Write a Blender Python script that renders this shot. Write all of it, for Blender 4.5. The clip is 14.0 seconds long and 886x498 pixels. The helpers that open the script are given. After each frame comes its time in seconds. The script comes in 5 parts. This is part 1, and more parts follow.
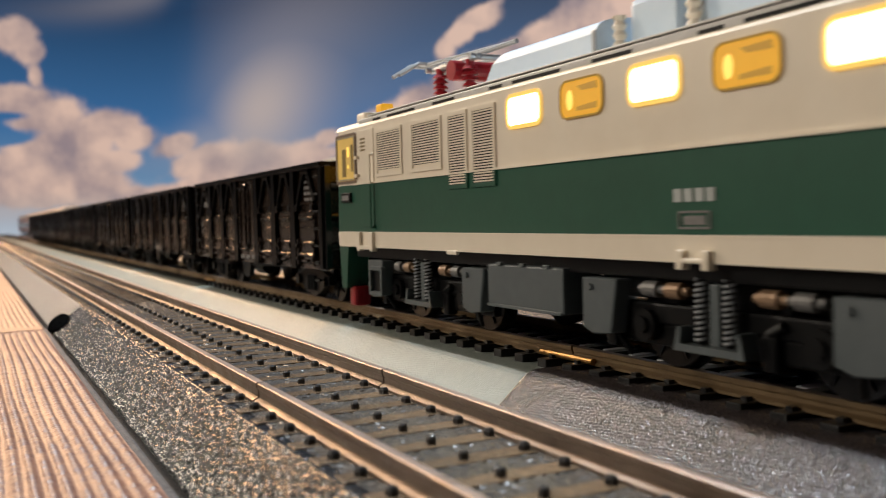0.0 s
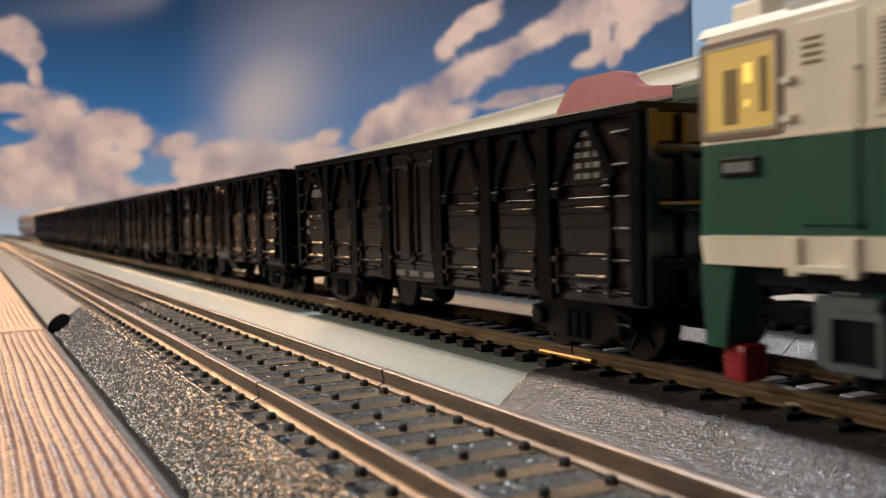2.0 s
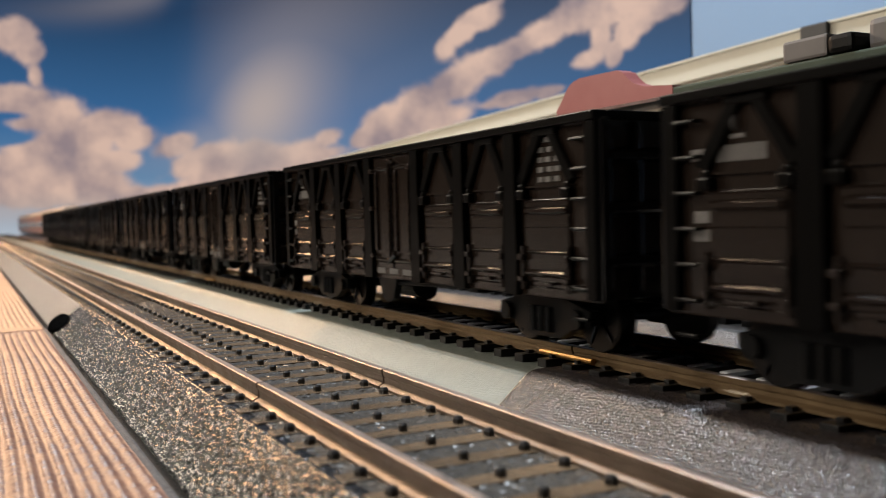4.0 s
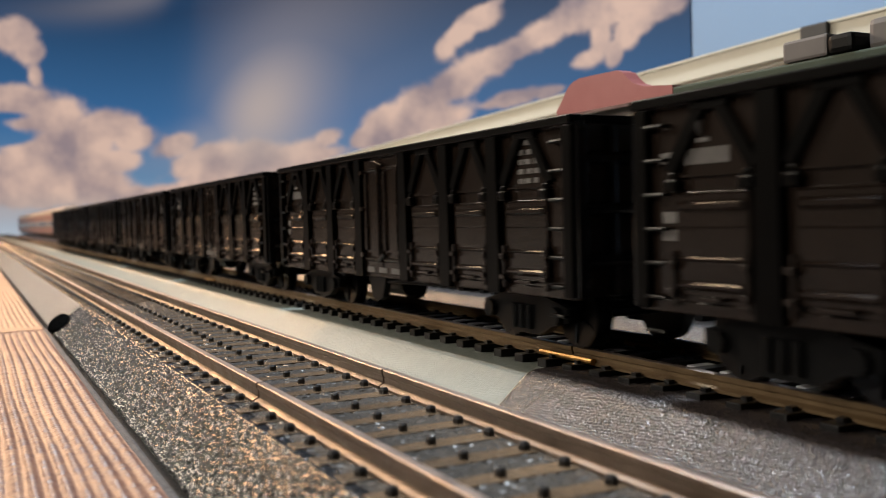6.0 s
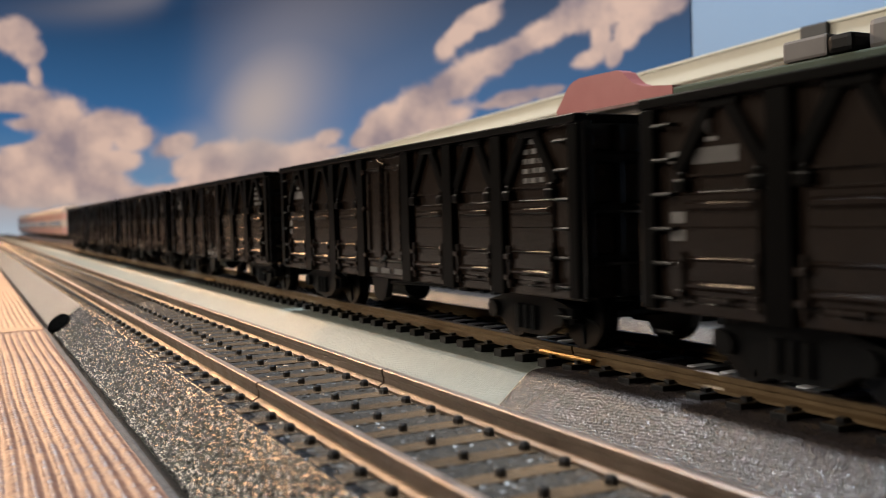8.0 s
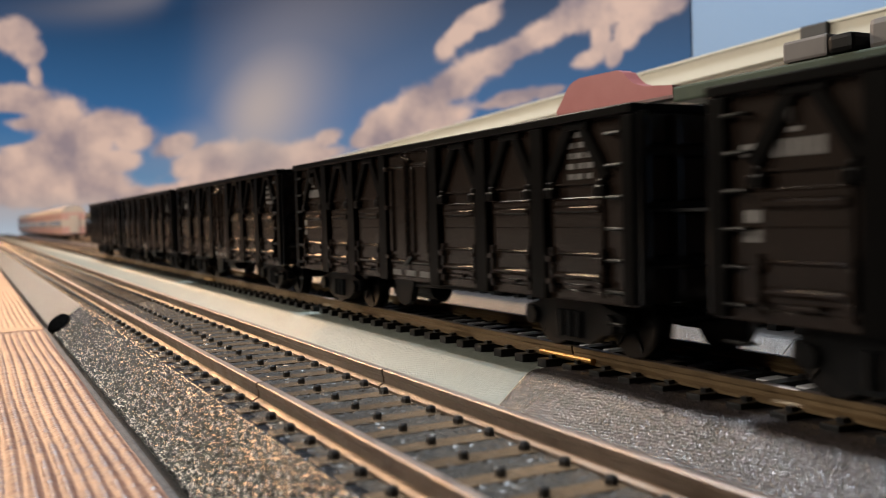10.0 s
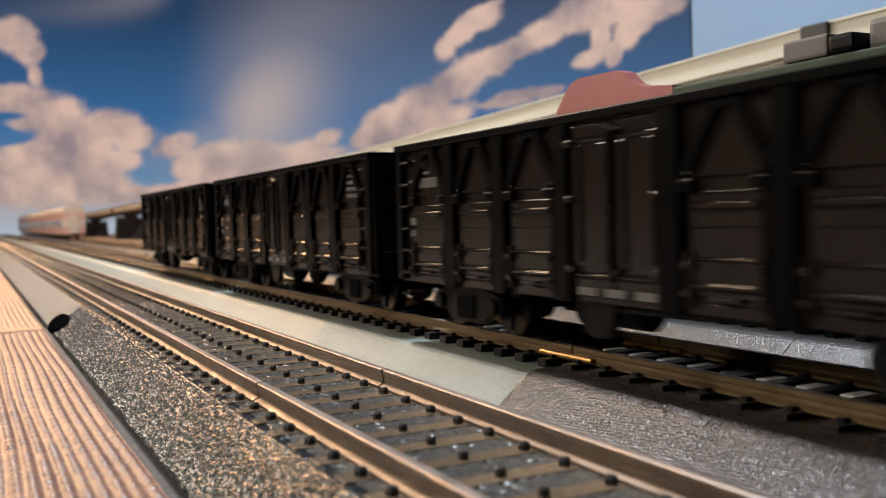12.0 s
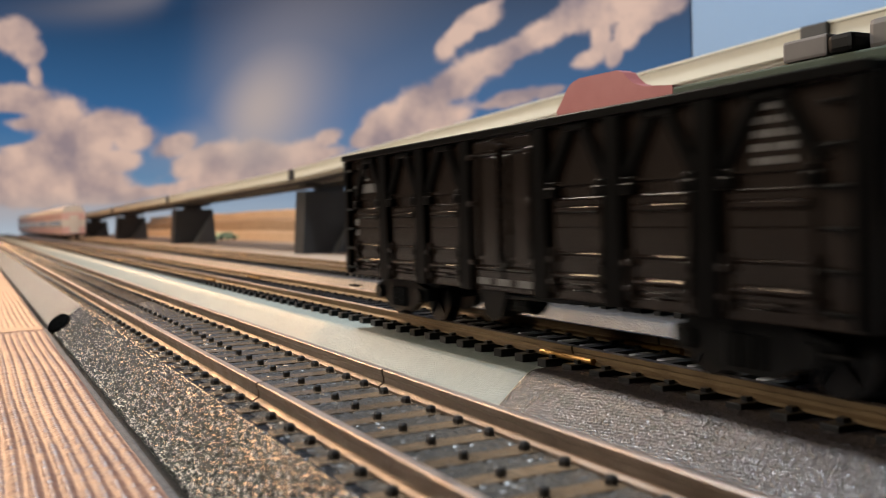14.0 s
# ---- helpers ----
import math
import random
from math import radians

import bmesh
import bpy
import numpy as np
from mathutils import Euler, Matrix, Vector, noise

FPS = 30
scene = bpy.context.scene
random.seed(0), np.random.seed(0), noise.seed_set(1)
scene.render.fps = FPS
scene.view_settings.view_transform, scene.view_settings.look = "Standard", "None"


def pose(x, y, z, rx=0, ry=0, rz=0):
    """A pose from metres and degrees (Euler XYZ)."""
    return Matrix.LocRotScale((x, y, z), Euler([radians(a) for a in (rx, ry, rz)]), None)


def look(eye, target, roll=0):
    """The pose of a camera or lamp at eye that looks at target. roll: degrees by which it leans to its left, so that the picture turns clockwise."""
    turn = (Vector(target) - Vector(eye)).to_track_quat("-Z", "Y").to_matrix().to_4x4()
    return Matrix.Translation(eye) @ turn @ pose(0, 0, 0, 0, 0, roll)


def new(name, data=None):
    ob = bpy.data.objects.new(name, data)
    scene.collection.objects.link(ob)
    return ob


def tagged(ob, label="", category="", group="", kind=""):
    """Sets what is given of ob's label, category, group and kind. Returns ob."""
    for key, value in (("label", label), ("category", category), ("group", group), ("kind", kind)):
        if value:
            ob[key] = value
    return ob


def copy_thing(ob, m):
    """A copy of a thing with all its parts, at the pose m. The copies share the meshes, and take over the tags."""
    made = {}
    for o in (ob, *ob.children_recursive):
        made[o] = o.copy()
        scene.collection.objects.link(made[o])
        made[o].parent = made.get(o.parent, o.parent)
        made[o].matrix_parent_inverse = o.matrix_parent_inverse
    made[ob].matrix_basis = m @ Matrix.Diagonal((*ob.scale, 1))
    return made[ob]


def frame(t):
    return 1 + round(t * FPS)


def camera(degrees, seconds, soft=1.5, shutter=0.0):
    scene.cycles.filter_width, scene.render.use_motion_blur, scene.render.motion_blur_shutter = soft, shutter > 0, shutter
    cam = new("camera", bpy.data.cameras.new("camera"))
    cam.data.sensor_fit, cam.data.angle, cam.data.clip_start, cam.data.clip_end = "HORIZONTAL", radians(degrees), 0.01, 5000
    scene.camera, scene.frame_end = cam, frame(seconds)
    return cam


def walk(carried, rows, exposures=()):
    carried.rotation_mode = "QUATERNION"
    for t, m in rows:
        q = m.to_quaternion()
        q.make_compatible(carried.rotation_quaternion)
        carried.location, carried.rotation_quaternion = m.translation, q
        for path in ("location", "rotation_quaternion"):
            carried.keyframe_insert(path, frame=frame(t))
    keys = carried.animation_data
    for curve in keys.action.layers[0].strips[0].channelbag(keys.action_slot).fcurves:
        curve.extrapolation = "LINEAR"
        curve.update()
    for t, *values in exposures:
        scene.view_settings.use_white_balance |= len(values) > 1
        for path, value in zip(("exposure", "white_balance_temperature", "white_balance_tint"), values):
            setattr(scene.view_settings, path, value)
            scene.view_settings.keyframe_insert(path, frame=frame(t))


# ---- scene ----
cam = camera(50.82, 14.0, soft=1.0, shutter=0.5)
cam.data.dof.use_dof = True
cam.data.dof.focus_distance = 0.155
cam.data.dof.aperture_fstop = 42.0

# heights above the table top
RAIL = 0.0125            # running surface of the rails
EYE = Vector((-0.03387, 0.0, 0.02103 + RAIL))
YAW, PITCH = radians(26.984), radians(-2.031)
AHEAD = Vector((math.sin(YAW) * math.cos(PITCH), math.cos(YAW) * math.cos(PITCH), math.sin(PITCH)))
VIEW = look(EYE, EYE + AHEAD, -1.435)
walk(cam, [(0.0, VIEW), (14.0, VIEW)])

# ---- light ----
world = bpy.data.worlds.new("world")
scene.world = world
world.use_nodes = True
world.node_tree.nodes["Background"].inputs[0].default_value = (0.55, 0.6, 0.7, 1)
world.node_tree.nodes["Background"].inputs[1].default_value = 0.25


def lamp(name, eye, target, size, power, colour):
    data = bpy.data.lights.new(name, "AREA")
    data.shape, data.size, data.size_y = "RECTANGLE", size[0], size[1]
    data.energy, data.color = power, colour
    ob = new(name, data)
    ob.matrix_world = look(eye, target)
    return ob


# all unseen; over the line: a warm hanging lamp at the far end, a warm ceiling tube made long so its highlights reach
# more wagons, a cool white spot nearer; on the viewer's side a neutral room lamp and a warm fill light added to
# brighten the far wagons
lamp("warm_hanging_lamp", (-0.05, 2.60, 0.86), (-0.05, 0.6, 0.0), (0.34, 0.26), 9, (1.0, 0.58, 0.30))
tube_lamp = lamp("warm_ceiling_tube", (-0.02, 1.85, 1.15), (-0.02, 1.85, 0.0), (0.10, 1.2), 13, (1.0, 0.70, 0.45))
tube_lamp.matrix_world = pose(-0.02, 1.85, 1.15)
lamp("cool_ceiling_lamp", (0.05, 0.50, 0.92), (0.09, 0.14, 0.0), (0.13, 0.11), 14.5, (0.80, 0.90, 1.0))
lamp("room_lamp", (-1.25, 0.40, 0.58), (0.05, 0.40, 0.02), (0.30, 0.30), 8, (1.0, 0.90, 0.77))
lamp("warm_side_lamp", (-0.60, 1.25, 0.58), (0.05, 0.75, 0.02), (0.22, 0.22), 6.5, (1.0, 0.87, 0.71))


# ---- materials ----
def material(name, colour, rough=0.5, metal=0.0, second=None, scale=400.0, mix=0.5, bump=0.0, bump_scale=None, detail=4.0,
             emit=None, spec=0.5, cells=False, rough_var=0.0, per_piece=0.0, coat=0.0):
    m = bpy.data.materials.new(name)
    m.use_nodes = True
    nt = m.node_tree
    bsdf = nt.nodes["Principled BSDF"]
    bsdf.inputs["Base Color"].default_value = (*colour, 1)
    bsdf.inputs["Roughness"].default_value = rough
    bsdf.inputs["Metallic"].default_value = metal
    bsdf.inputs["Specular IOR Level"].default_value = spec
    bsdf.inputs["Coat Weight"].default_value = coat
    tc = nt.nodes.new("ShaderNodeTexCoord")
    if second is not None:
        n1 = nt.nodes.new("ShaderNodeTexNoise")
        n1.inputs["Scale"].default_value, n1.inputs["Detail"].default_value = scale, detail
        n2 = nt.nodes.new("ShaderNodeTexNoise")
        n2.inputs["Scale"].default_value, n2.inputs["Detail"].default_value = scale * 0.13, 3
        nt.links.new(tc.outputs["Object"], n1.inputs["Vector"])
        nt.links.new(tc.outputs["Object"], n2.inputs["Vector"])
        add = nt.nodes.new("ShaderNodeMath")
        add.operation = "ADD"
        nt.links.new(n1.outputs["Fac"], add.inputs[0])
        nt.links.new(n2.outputs["Fac"], add.inputs[1])
        ramp = nt.nodes.new("ShaderNodeMapRange")
        ramp.inputs["From Min"].default_value, ramp.inputs["From Max"].default_value = 1.0 - 0.3 / mix * 0.5, 1.0 + 0.3 / mix * 0.5
        nt.links.new(add.outputs[0], ramp.inputs["Value"])
        mixer = nt.nodes.new("ShaderNodeMix")
        mixer.data_type = "RGBA"
        mixer.inputs[6].default_value, mixer.inputs[7].default_value = (*colour, 1), (*second, 1)
        nt.links.new(ramp.outputs[0], mixer.inputs[0])
        out = mixer.outputs[2]
        if per_piece:
            info = nt.nodes.new("ShaderNodeObjectInfo")
            hsv = nt.nodes.new("ShaderNodeHueSaturation")
            vary = nt.nodes.new("ShaderNodeMapRange")
            vary.inputs["To Min"].default_value, vary.inputs["To Max"].default_value = 1 - per_piece, 1 + per_piece
            nt.links.new(info.outputs["Random"], vary.inputs["Value"])
            nt.links.new(vary.outputs[0], hsv.inputs["Value"])
            nt.links.new(out, hsv.inputs["Color"])
            out = hsv.outputs["Color"]
        nt.links.new(out, bsdf.inputs["Base Color"])
        if rough_var:
            rr = nt.nodes.new("ShaderNodeMapRange")
            rr.inputs["From Min"].default_value, rr.inputs["From Max"].default_value = 0.3, 0.7
            rr.inputs["To Min"].default_value, rr.inputs["To Max"].default_value = max(rough - rough_var, 0.03), rough + rough_var
            nt.links.new(n1.outputs["Fac"], rr.inputs["Value"])
            nt.links.new(rr.outputs[0], bsdf.inputs["Roughness"])
    if bump:
        if cells:
            b = nt.nodes.new("ShaderNodeTexVoronoi")
            b.feature = "F1"
            b.inputs["Scale"].default_value = bump_scale
            sq = nt.nodes.new("ShaderNodeMath")
            sq.operation = "POWER"
            sq.inputs[1].default_value = 2.0
            nt.links.new(b.outputs["Distance"], sq.inputs[0])
            out = sq.outputs[0]
        else:
            b = nt.nodes.new("ShaderNodeTexNoise")
            b.inputs["Scale"].default_value, b.inputs["Detail"].default_value = bump_scale or scale, 5
            out = b.outputs["Fac"]
        nt.links.new(tc.outputs["Object"], b.inputs["Vector"])
        bn = nt.nodes.new("ShaderNodeBump")
        bn.inputs["Strength"].default_value, bn.inputs["Distance"].default_value = 1.0, bump
        bn.invert = cells
        nt.links.new(out, bn.inputs["Height"])
        nt.links.new(bn.outputs[0], bsdf.inputs["Normal"])
    if emit:
        bsdf.inputs["Emission Color"].default_value = (*emit[0], 1)
        bsdf.inputs["Emission Strength"].default_value = emit[1]
    return m


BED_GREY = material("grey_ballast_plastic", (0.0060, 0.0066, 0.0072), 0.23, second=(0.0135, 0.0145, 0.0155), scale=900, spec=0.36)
# same plastic as the slope; brightness between the rails put into the base
BED_INNER = material("lighter_grey_ballast_plastic", (0.050, 0.046, 0.040), 0.24, second=(0.078, 0.072, 0.064), scale=900, spec=0.5)
BED_TAN = material("dusty_tan_grey_ballast_plastic", (0.14, 0.12, 0.10), 0.35, second=(0.21, 0.185, 0.155), scale=600, bump=0.0003, bump_scale=1700, cells=True)
BED_PALE = material("pale_ballast_plastic", (0.20, 0.225, 0.20), 0.38, second=(0.245, 0.272, 0.242), scale=700, spec=0.4)
BED_BROWN = material("brown_ballast_plastic", (0.030, 0.025, 0.026), 0.24, second=(0.052, 0.044, 0.045), scale=900, spec=0.5)
BED_THIRD = material("mid_grey_ballast_plastic", (0.034, 0.032, 0.031), 0.30, second=(0.055, 0.052, 0.050), scale=900, bump=0.00012, bump_scale=1900, cells=True)
SLEEPER_BROWN = material("brown_sleeper_plastic", (0.105, 0.072, 0.045), 0.22, second=(0.18, 0.118, 0.068), scale=500, bump=0.00022, bump_scale=900, per_piece=0.25)
CHAIR = material("dark_rail_chair_plastic", (0.014, 0.012, 0.011), 0.42, second=(0.024, 0.021, 0.019), scale=600, spec=0.4)
SLEEPER_BLACK = material("black_sleeper_plastic", (0.005, 0.005, 0.0055), 0.36, second=(0.009, 0.009, 0.009), scale=500, spec=0.3, per_piece=0.2)
RAIL_STEEL = material("weathered_rail_metal", (0.13, 0.098, 0.075), 0.40, 0.75, second=(0.22, 0.165, 0.125), scale=250, bump=0.00008, bump_scale=1500, rough_var=0.12)
RAIL_HEAD = material("polished_rail_head", (0.40, 0.32, 0.27), 0.42, 1.0, second=(0.30, 0.235, 0.195), scale=300, rough_var=0.1)
RAIL_BRASS = material("dull_brass_rail_metal", (0.14, 0.092, 0.046), 0.50, 0.6, second=(0.20, 0.135, 0.07), scale=250, bump=0.00008, bump_scale=1500, rough_var=0.12)
BRASS = material("bright_brass", (0.52, 0.31, 0.11), 0.34, 1.0, second=(0.42, 0.24, 0.08), scale=400)
WAGON = material("black_brown_wagon_paint", (0.0125, 0.0080, 0.0058), 0.22, second=(0.0195, 0.0127, 0.0094), scale=500, bump=0.00003, bump_scale=1500, spec=0.42)
# darker tone than the panels, for posts, braces, rim and small fittings
WAGON_POST = material("darker_wagon_frame_tone", (0.0016, 0.0015, 0.0015), 0.30, second=(0.0026, 0.0024, 0.0024), scale=500, spec=0.08)
WAGON_IN = material("dark_wagon_lining", (0.03, 0.026, 0.022), 0.6, second=(0.05, 0.042, 0.035), scale=400)
BLACK = material("matt_black_plastic", (0.0026, 0.0026, 0.003), 0.42, second=(0.005, 0.005, 0.005), scale=600, spec=0.14)
BLACK_GLOSS = material("glossy_black_paint", (0.004, 0.004, 0.0045), 0.16, second=(0.006, 0.006, 0.006), scale=600, spec=0.5)
WHEEL = material("dark_wheel_metal", (0.014, 0.012, 0.011), 0.38, 0.7, second=(0.008, 0.007, 0.007), scale=500)
LOCO_PRINT = material("pale_printed_bar", (0.40, 0.42, 0.40), 0.5, second=(0.32, 0.34, 0.32), scale=900)
PRINT = material("worn_white_print", (0.19, 0.18, 0.17), 0.6, second=(0.12, 0.115, 0.11), scale=900)
CREAM = material("cream_locomotive_paint", (0.72, 0.63, 0.50), 0.38, second=(0.76, 0.67, 0.54), scale=300, bump=0.00002, bump_scale=900)
GREEN = material("deep_green_locomotive_paint", (0.008, 0.062, 0.036), 0.36, second=(0.011, 0.074, 0.043), scale=300, bump=0.00002, bump_scale=900)
GREY_BOX = material("slate_grey_equipment_paint", (0.068, 0.082, 0.086), 0.42, second=(0.09, 0.104, 0.108), scale=500)
SPRING_GREY = material("light_grey_spring_metal", (0.26, 0.27, 0.28), 0.45, 0.1, second=(0.20, 0.21, 0.22), scale=600)
DULL_STEEL = material("dull_damper_metal", (0.16, 0.155, 0.15), 0.5, 0.4, second=(0.12, 0.115, 0.11), scale=600)
RED = material("red_insulator_plastic", (0.34, 0.010, 0.018), 0.35, second=(0.26, 0.008, 0.014), scale=500)
STEEL = material("bright_grey_metal", (0.45, 0.46, 0.47), 0.35, 0.7, second=(0.35, 0.36, 0.37), scale=500)
FASCIA = material("pale_grey_roof_plastic", (0.60, 0.58, 0.55), 0.35, second=(0.52, 0.50, 0.47), scale=400)
COWL = material("pale_blue_grey_plastic", (0.48, 0.58, 0.68), 0.35, second=(0.54, 0.63, 0.71), scale=300)
COPPER = material("copper_brown_cylinder_metal", (0.22, 0.135, 0.075), 0.48, 0.4, second=(0.28, 0.18, 0.11), scale=500)
# rims emit a little in place of the glow spilling round the panes
AMBER_RIM = material("amber_translucent_glow_rim", (0.28, 0.17, 0.03), 0.3, second=(0.33, 0.20, 0.04), scale=300, emit=((1.0, 0.50, 0.05), 0.10))
GOLD_RIM = material("golden_halo_rim", (0.55, 0.36, 0.1), 0.3, second=(0.6, 0.4, 0.12), scale=300, emit=((1.0, 0.60, 0.12), 0.75))
LIT = material("warm_lit_window", (0.9, 0.7, 0.3), 0.3, emit=((1.0, 0.72, 0.26), 6.0))
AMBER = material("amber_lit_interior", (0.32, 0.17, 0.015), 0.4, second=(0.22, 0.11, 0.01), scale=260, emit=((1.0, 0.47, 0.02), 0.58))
AMBER_BRIGHT = material("bright_amber_glow", (0.6, 0.4, 0.1), 0.4, emit=((1.0, 0.66, 0.12), 1.1))
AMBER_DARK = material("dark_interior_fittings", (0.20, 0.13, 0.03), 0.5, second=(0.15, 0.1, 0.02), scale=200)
AMBER_SHAPE = material("dim_amber_bars", (0.2, 0.11, 0.015), 0.5, second=(0.16, 0.09, 0.01), scale=200, emit=((1.0, 0.48, 0.03), 0.32))
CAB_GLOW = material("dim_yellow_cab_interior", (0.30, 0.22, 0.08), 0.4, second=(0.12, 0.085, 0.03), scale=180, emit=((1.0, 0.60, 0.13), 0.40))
HOLE = material("gap_shade_black", (0.002, 0.002, 0.002), 0.9, second=(0.004, 0.004, 0.004), scale=400, spec=0.0)
GLINT_WHITE = material("white_glint_plate", (0.86, 0.86, 0.88), 0.25, second=(0.80, 0.80, 0.83), scale=400)
LOUVRE_GAP_SHADE = material("louvre_gap_shade", (0.020, 0.015, 0.010), 0.7, second=(0.030, 0.022, 0.015), scale=300)
BROWN_FRAME = material("brown_window_frame", (0.16, 0.11, 0.075), 0.4, second=(0.20, 0.14, 0.10), scale=500)
TABLE = material("layout_table_top", (0.30, 0.24, 0.19), 0.6, second=(0.40, 0.33, 0.27), scale=60, bump=0.0004, bump_scale=300)
MAT_SHEET = material("ribbed_pink_brown_sheet", (0.150, 0.064, 0.041), 0.42, second=(0.225, 0.100, 0.055), scale=700, mix=0.8, spec=0.5)
BOARD = material("dark_grey_board", (0.04, 0.039, 0.04), 0.6, second=(0.085, 0.082, 0.083), scale=1500, bump=0.0003, bump_scale=1500, spec=0.25)
VIADUCT = material("cream_viaduct_plastic", (0.60, 0.56, 0.46), 0.5, second=(0.65, 0.61, 0.50), scale=40)
PIER = material("dark_grey_pier_plastic", (0.011, 0.011, 0.012), 0.5, second=(0.02, 0.02, 0.021), scale=60)
BUTTRESS = material("lit_tone_pier_plastic", (0.05, 0.05, 0.052), 0.45, second=(0.07, 0.07, 0.072), scale=60)
MINT = material("mint_green_paint", (0.22, 0.40, 0.28), 0.4, second=(0.26, 0.44, 0.32), scale=80)
TANK_WHITE = material("white_tank_paint", (0.75, 0.75, 0.76), 0.4, second=(0.68, 0.68, 0.69), scale=80)
ROSE = material("rose_red_plastic", (0.42, 0.13, 0.125), 0.4, second=(0.46, 0.16, 0.15), scale=200)
BOX_GREY = material("warm_grey_plastic", (0.13, 0.115, 0.11), 0.5, second=(0.17, 0.15, 0.14), scale=200)
DARK_GREEN = material("dark_olive_green_paint", (0.05, 0.07, 0.05), 0.6, second=(0.07, 0.09, 0.06), scale=200, spec=0.25)
COACH_PINK = material("faded_red_coach_paint", (0.78, 0.44, 0.37), 0.4, second=(0.8, 0.5, 0.43), scale=60)
COACH_CREAM = material("cream_coach_paint", (0.75, 0.62, 0.52), 0.4, second=(0.8, 0.68, 0.58), scale=60)
GLASS_DARK = material("dark_coach_glass", (0.10, 0.08, 0.08), 0.15, second=(0.14, 0.11, 0.1), scale=60)
WALL_PALE = material("pale_blue_wall_paint", (0.16, 0.255, 0.39), 0.7, second=(0.175, 0.27, 0.405), scale=10)
ROOM = material("dim_room_wall_paint", (0.055, 0.052, 0.05), 0.8, second=(0.075, 0.07, 0.067), scale=5)
TAN_DARK = material("dark_tan_scenery_foam", (0.30, 0.21, 0.14), 0.7, second=(0.38, 0.27, 0.18), scale=40, bump=0.001, bump_scale=120)
TAN = material("tan_scenery_foam", (0.50, 0.36, 0.24), 0.7, second=(0.60, 0.45, 0.31), scale=40, bump=0.001, bump_scale=120)


# ---- mesh helpers ----
def box(bm, x0, x1, y0, y1, z0, z1, bevel=0.0, steps=2):
    m = Matrix.LocRotScale(((x0 + x1) / 2, (y0 + y1) / 2, (z0 + z1) / 2), None, (abs(x1 - x0), abs(y1 - y0), abs(z1 - z0)))
    vs = bmesh.ops.create_cube(bm, size=1.0, matrix=m)["verts"]
    if bevel:
        es = list({e for v in vs for e in v.link_edges})
        bmesh.ops.bevel(bm, geom=es, offset=bevel, segments=steps, affect="EDGES", profile=0.6)
    return vs


def rod(bm, a, b, r, n=10, r2=None):
    a, b = Vector(a), Vector(b)
    q = (b - a).to_track_quat("Z", "Y").to_matrix().to_4x4()
    bmesh.ops.create_cone(bm, cap_ends=True, segments=n, radius1=r, radius2=r if r2 is None else r2, depth=(b - a).length,
                          matrix=Matrix.Translation((a + b) / 2) @ q)


def turned(bm, x, y, prof, n=12):
    """One closed piece turned about an upright axis from (radius, height) pairs that begin and end on the axis."""
    rings = []
    for r, z in prof:
        if r == 0.0:
            rings.append([bm.verts.new((x, y, z))] * n)
        else:
            rings.append([bm.verts.new((x + r * math.cos(2 * math.pi * k / n), y + r * math.sin(2 * math.pi * k / n), z)) for k in range(n)])
    for lo_ring, hi_ring in zip(rings, rings[1:]):
        for k in range(n):
            quad = [lo_ring[k], lo_ring[(k + 1) % n], hi_ring[(k + 1) % n], hi_ring[k]]
            bm.faces.new(list(dict.fromkeys(quad)))


def tube(bm, pts, r, n=6):
    """A round bar along a line of points, in one piece."""
    pts = [Vector(p) for p in pts]
    rings = []
    for i, p in enumerate(pts):
        d = (pts[min(i + 1, len(pts) - 1)] - pts[max(i - 1, 0)]).normalized()
        u = d.orthogonal().normalized() if i == 0 else (rings_u - d * rings_u.dot(d)).normalized()
        rings_u = u
        w = d.cross(u)
        rings.append([bm.verts.new(p + r * (math.cos(2 * math.pi * k / n) * u + math.sin(2 * math.pi * k / n) * w)) for k in range(n)])
    for a, b in zip(rings, rings[1:]):
        for k in range(n):
            bm.faces.new((a[k], a[(k + 1) % n], b[(k + 1) % n], b[k]))
    bm.faces.new(rings[0][::-1])
    bm.faces.new(rings[-1])
    bmesh.ops.recalc_face_normals(bm, faces=bm.faces[:])


def extrude_profile(bm, pts, y0, y1, axis="y"):
    """A closed outline of (x, z) carried from y0 to y1."""
    a = [bm.verts.new((x, y0, z) if axis == "y" else (y0, x, z)) for x, z in pts]
    b = [bm.verts.new((x, y1, z) if axis == "y" else (y1, x, z)) for x, z in pts]
    n = len(pts)
    for i in range(n):
        bm.faces.new((a[i], a[(i + 1) % n], b[(i + 1) % n], b[i]))
    bm.faces.new(a)
    bm.faces.new(b[::-1])
    bmesh.ops.recalc_face_normals(bm, faces=bm.faces[:])


def rounded(w, h, r, n=5):
    """A rounded rectangle's outline about the origin."""
    out = []
    for cx, cy, a0 in ((w / 2 - r, h / 2 - r, 0), (-w / 2 + r, h / 2 - r, 90), (-w / 2 + r, -h / 2 + r, 180), (w / 2 - r, -h / 2 + r, 270)):
        for i in range(n + 1):
            a = radians(a0 + 90 * i / n)
            out.append((cx + r * math.cos(a), cy + r * math.sin(a)))
    return out


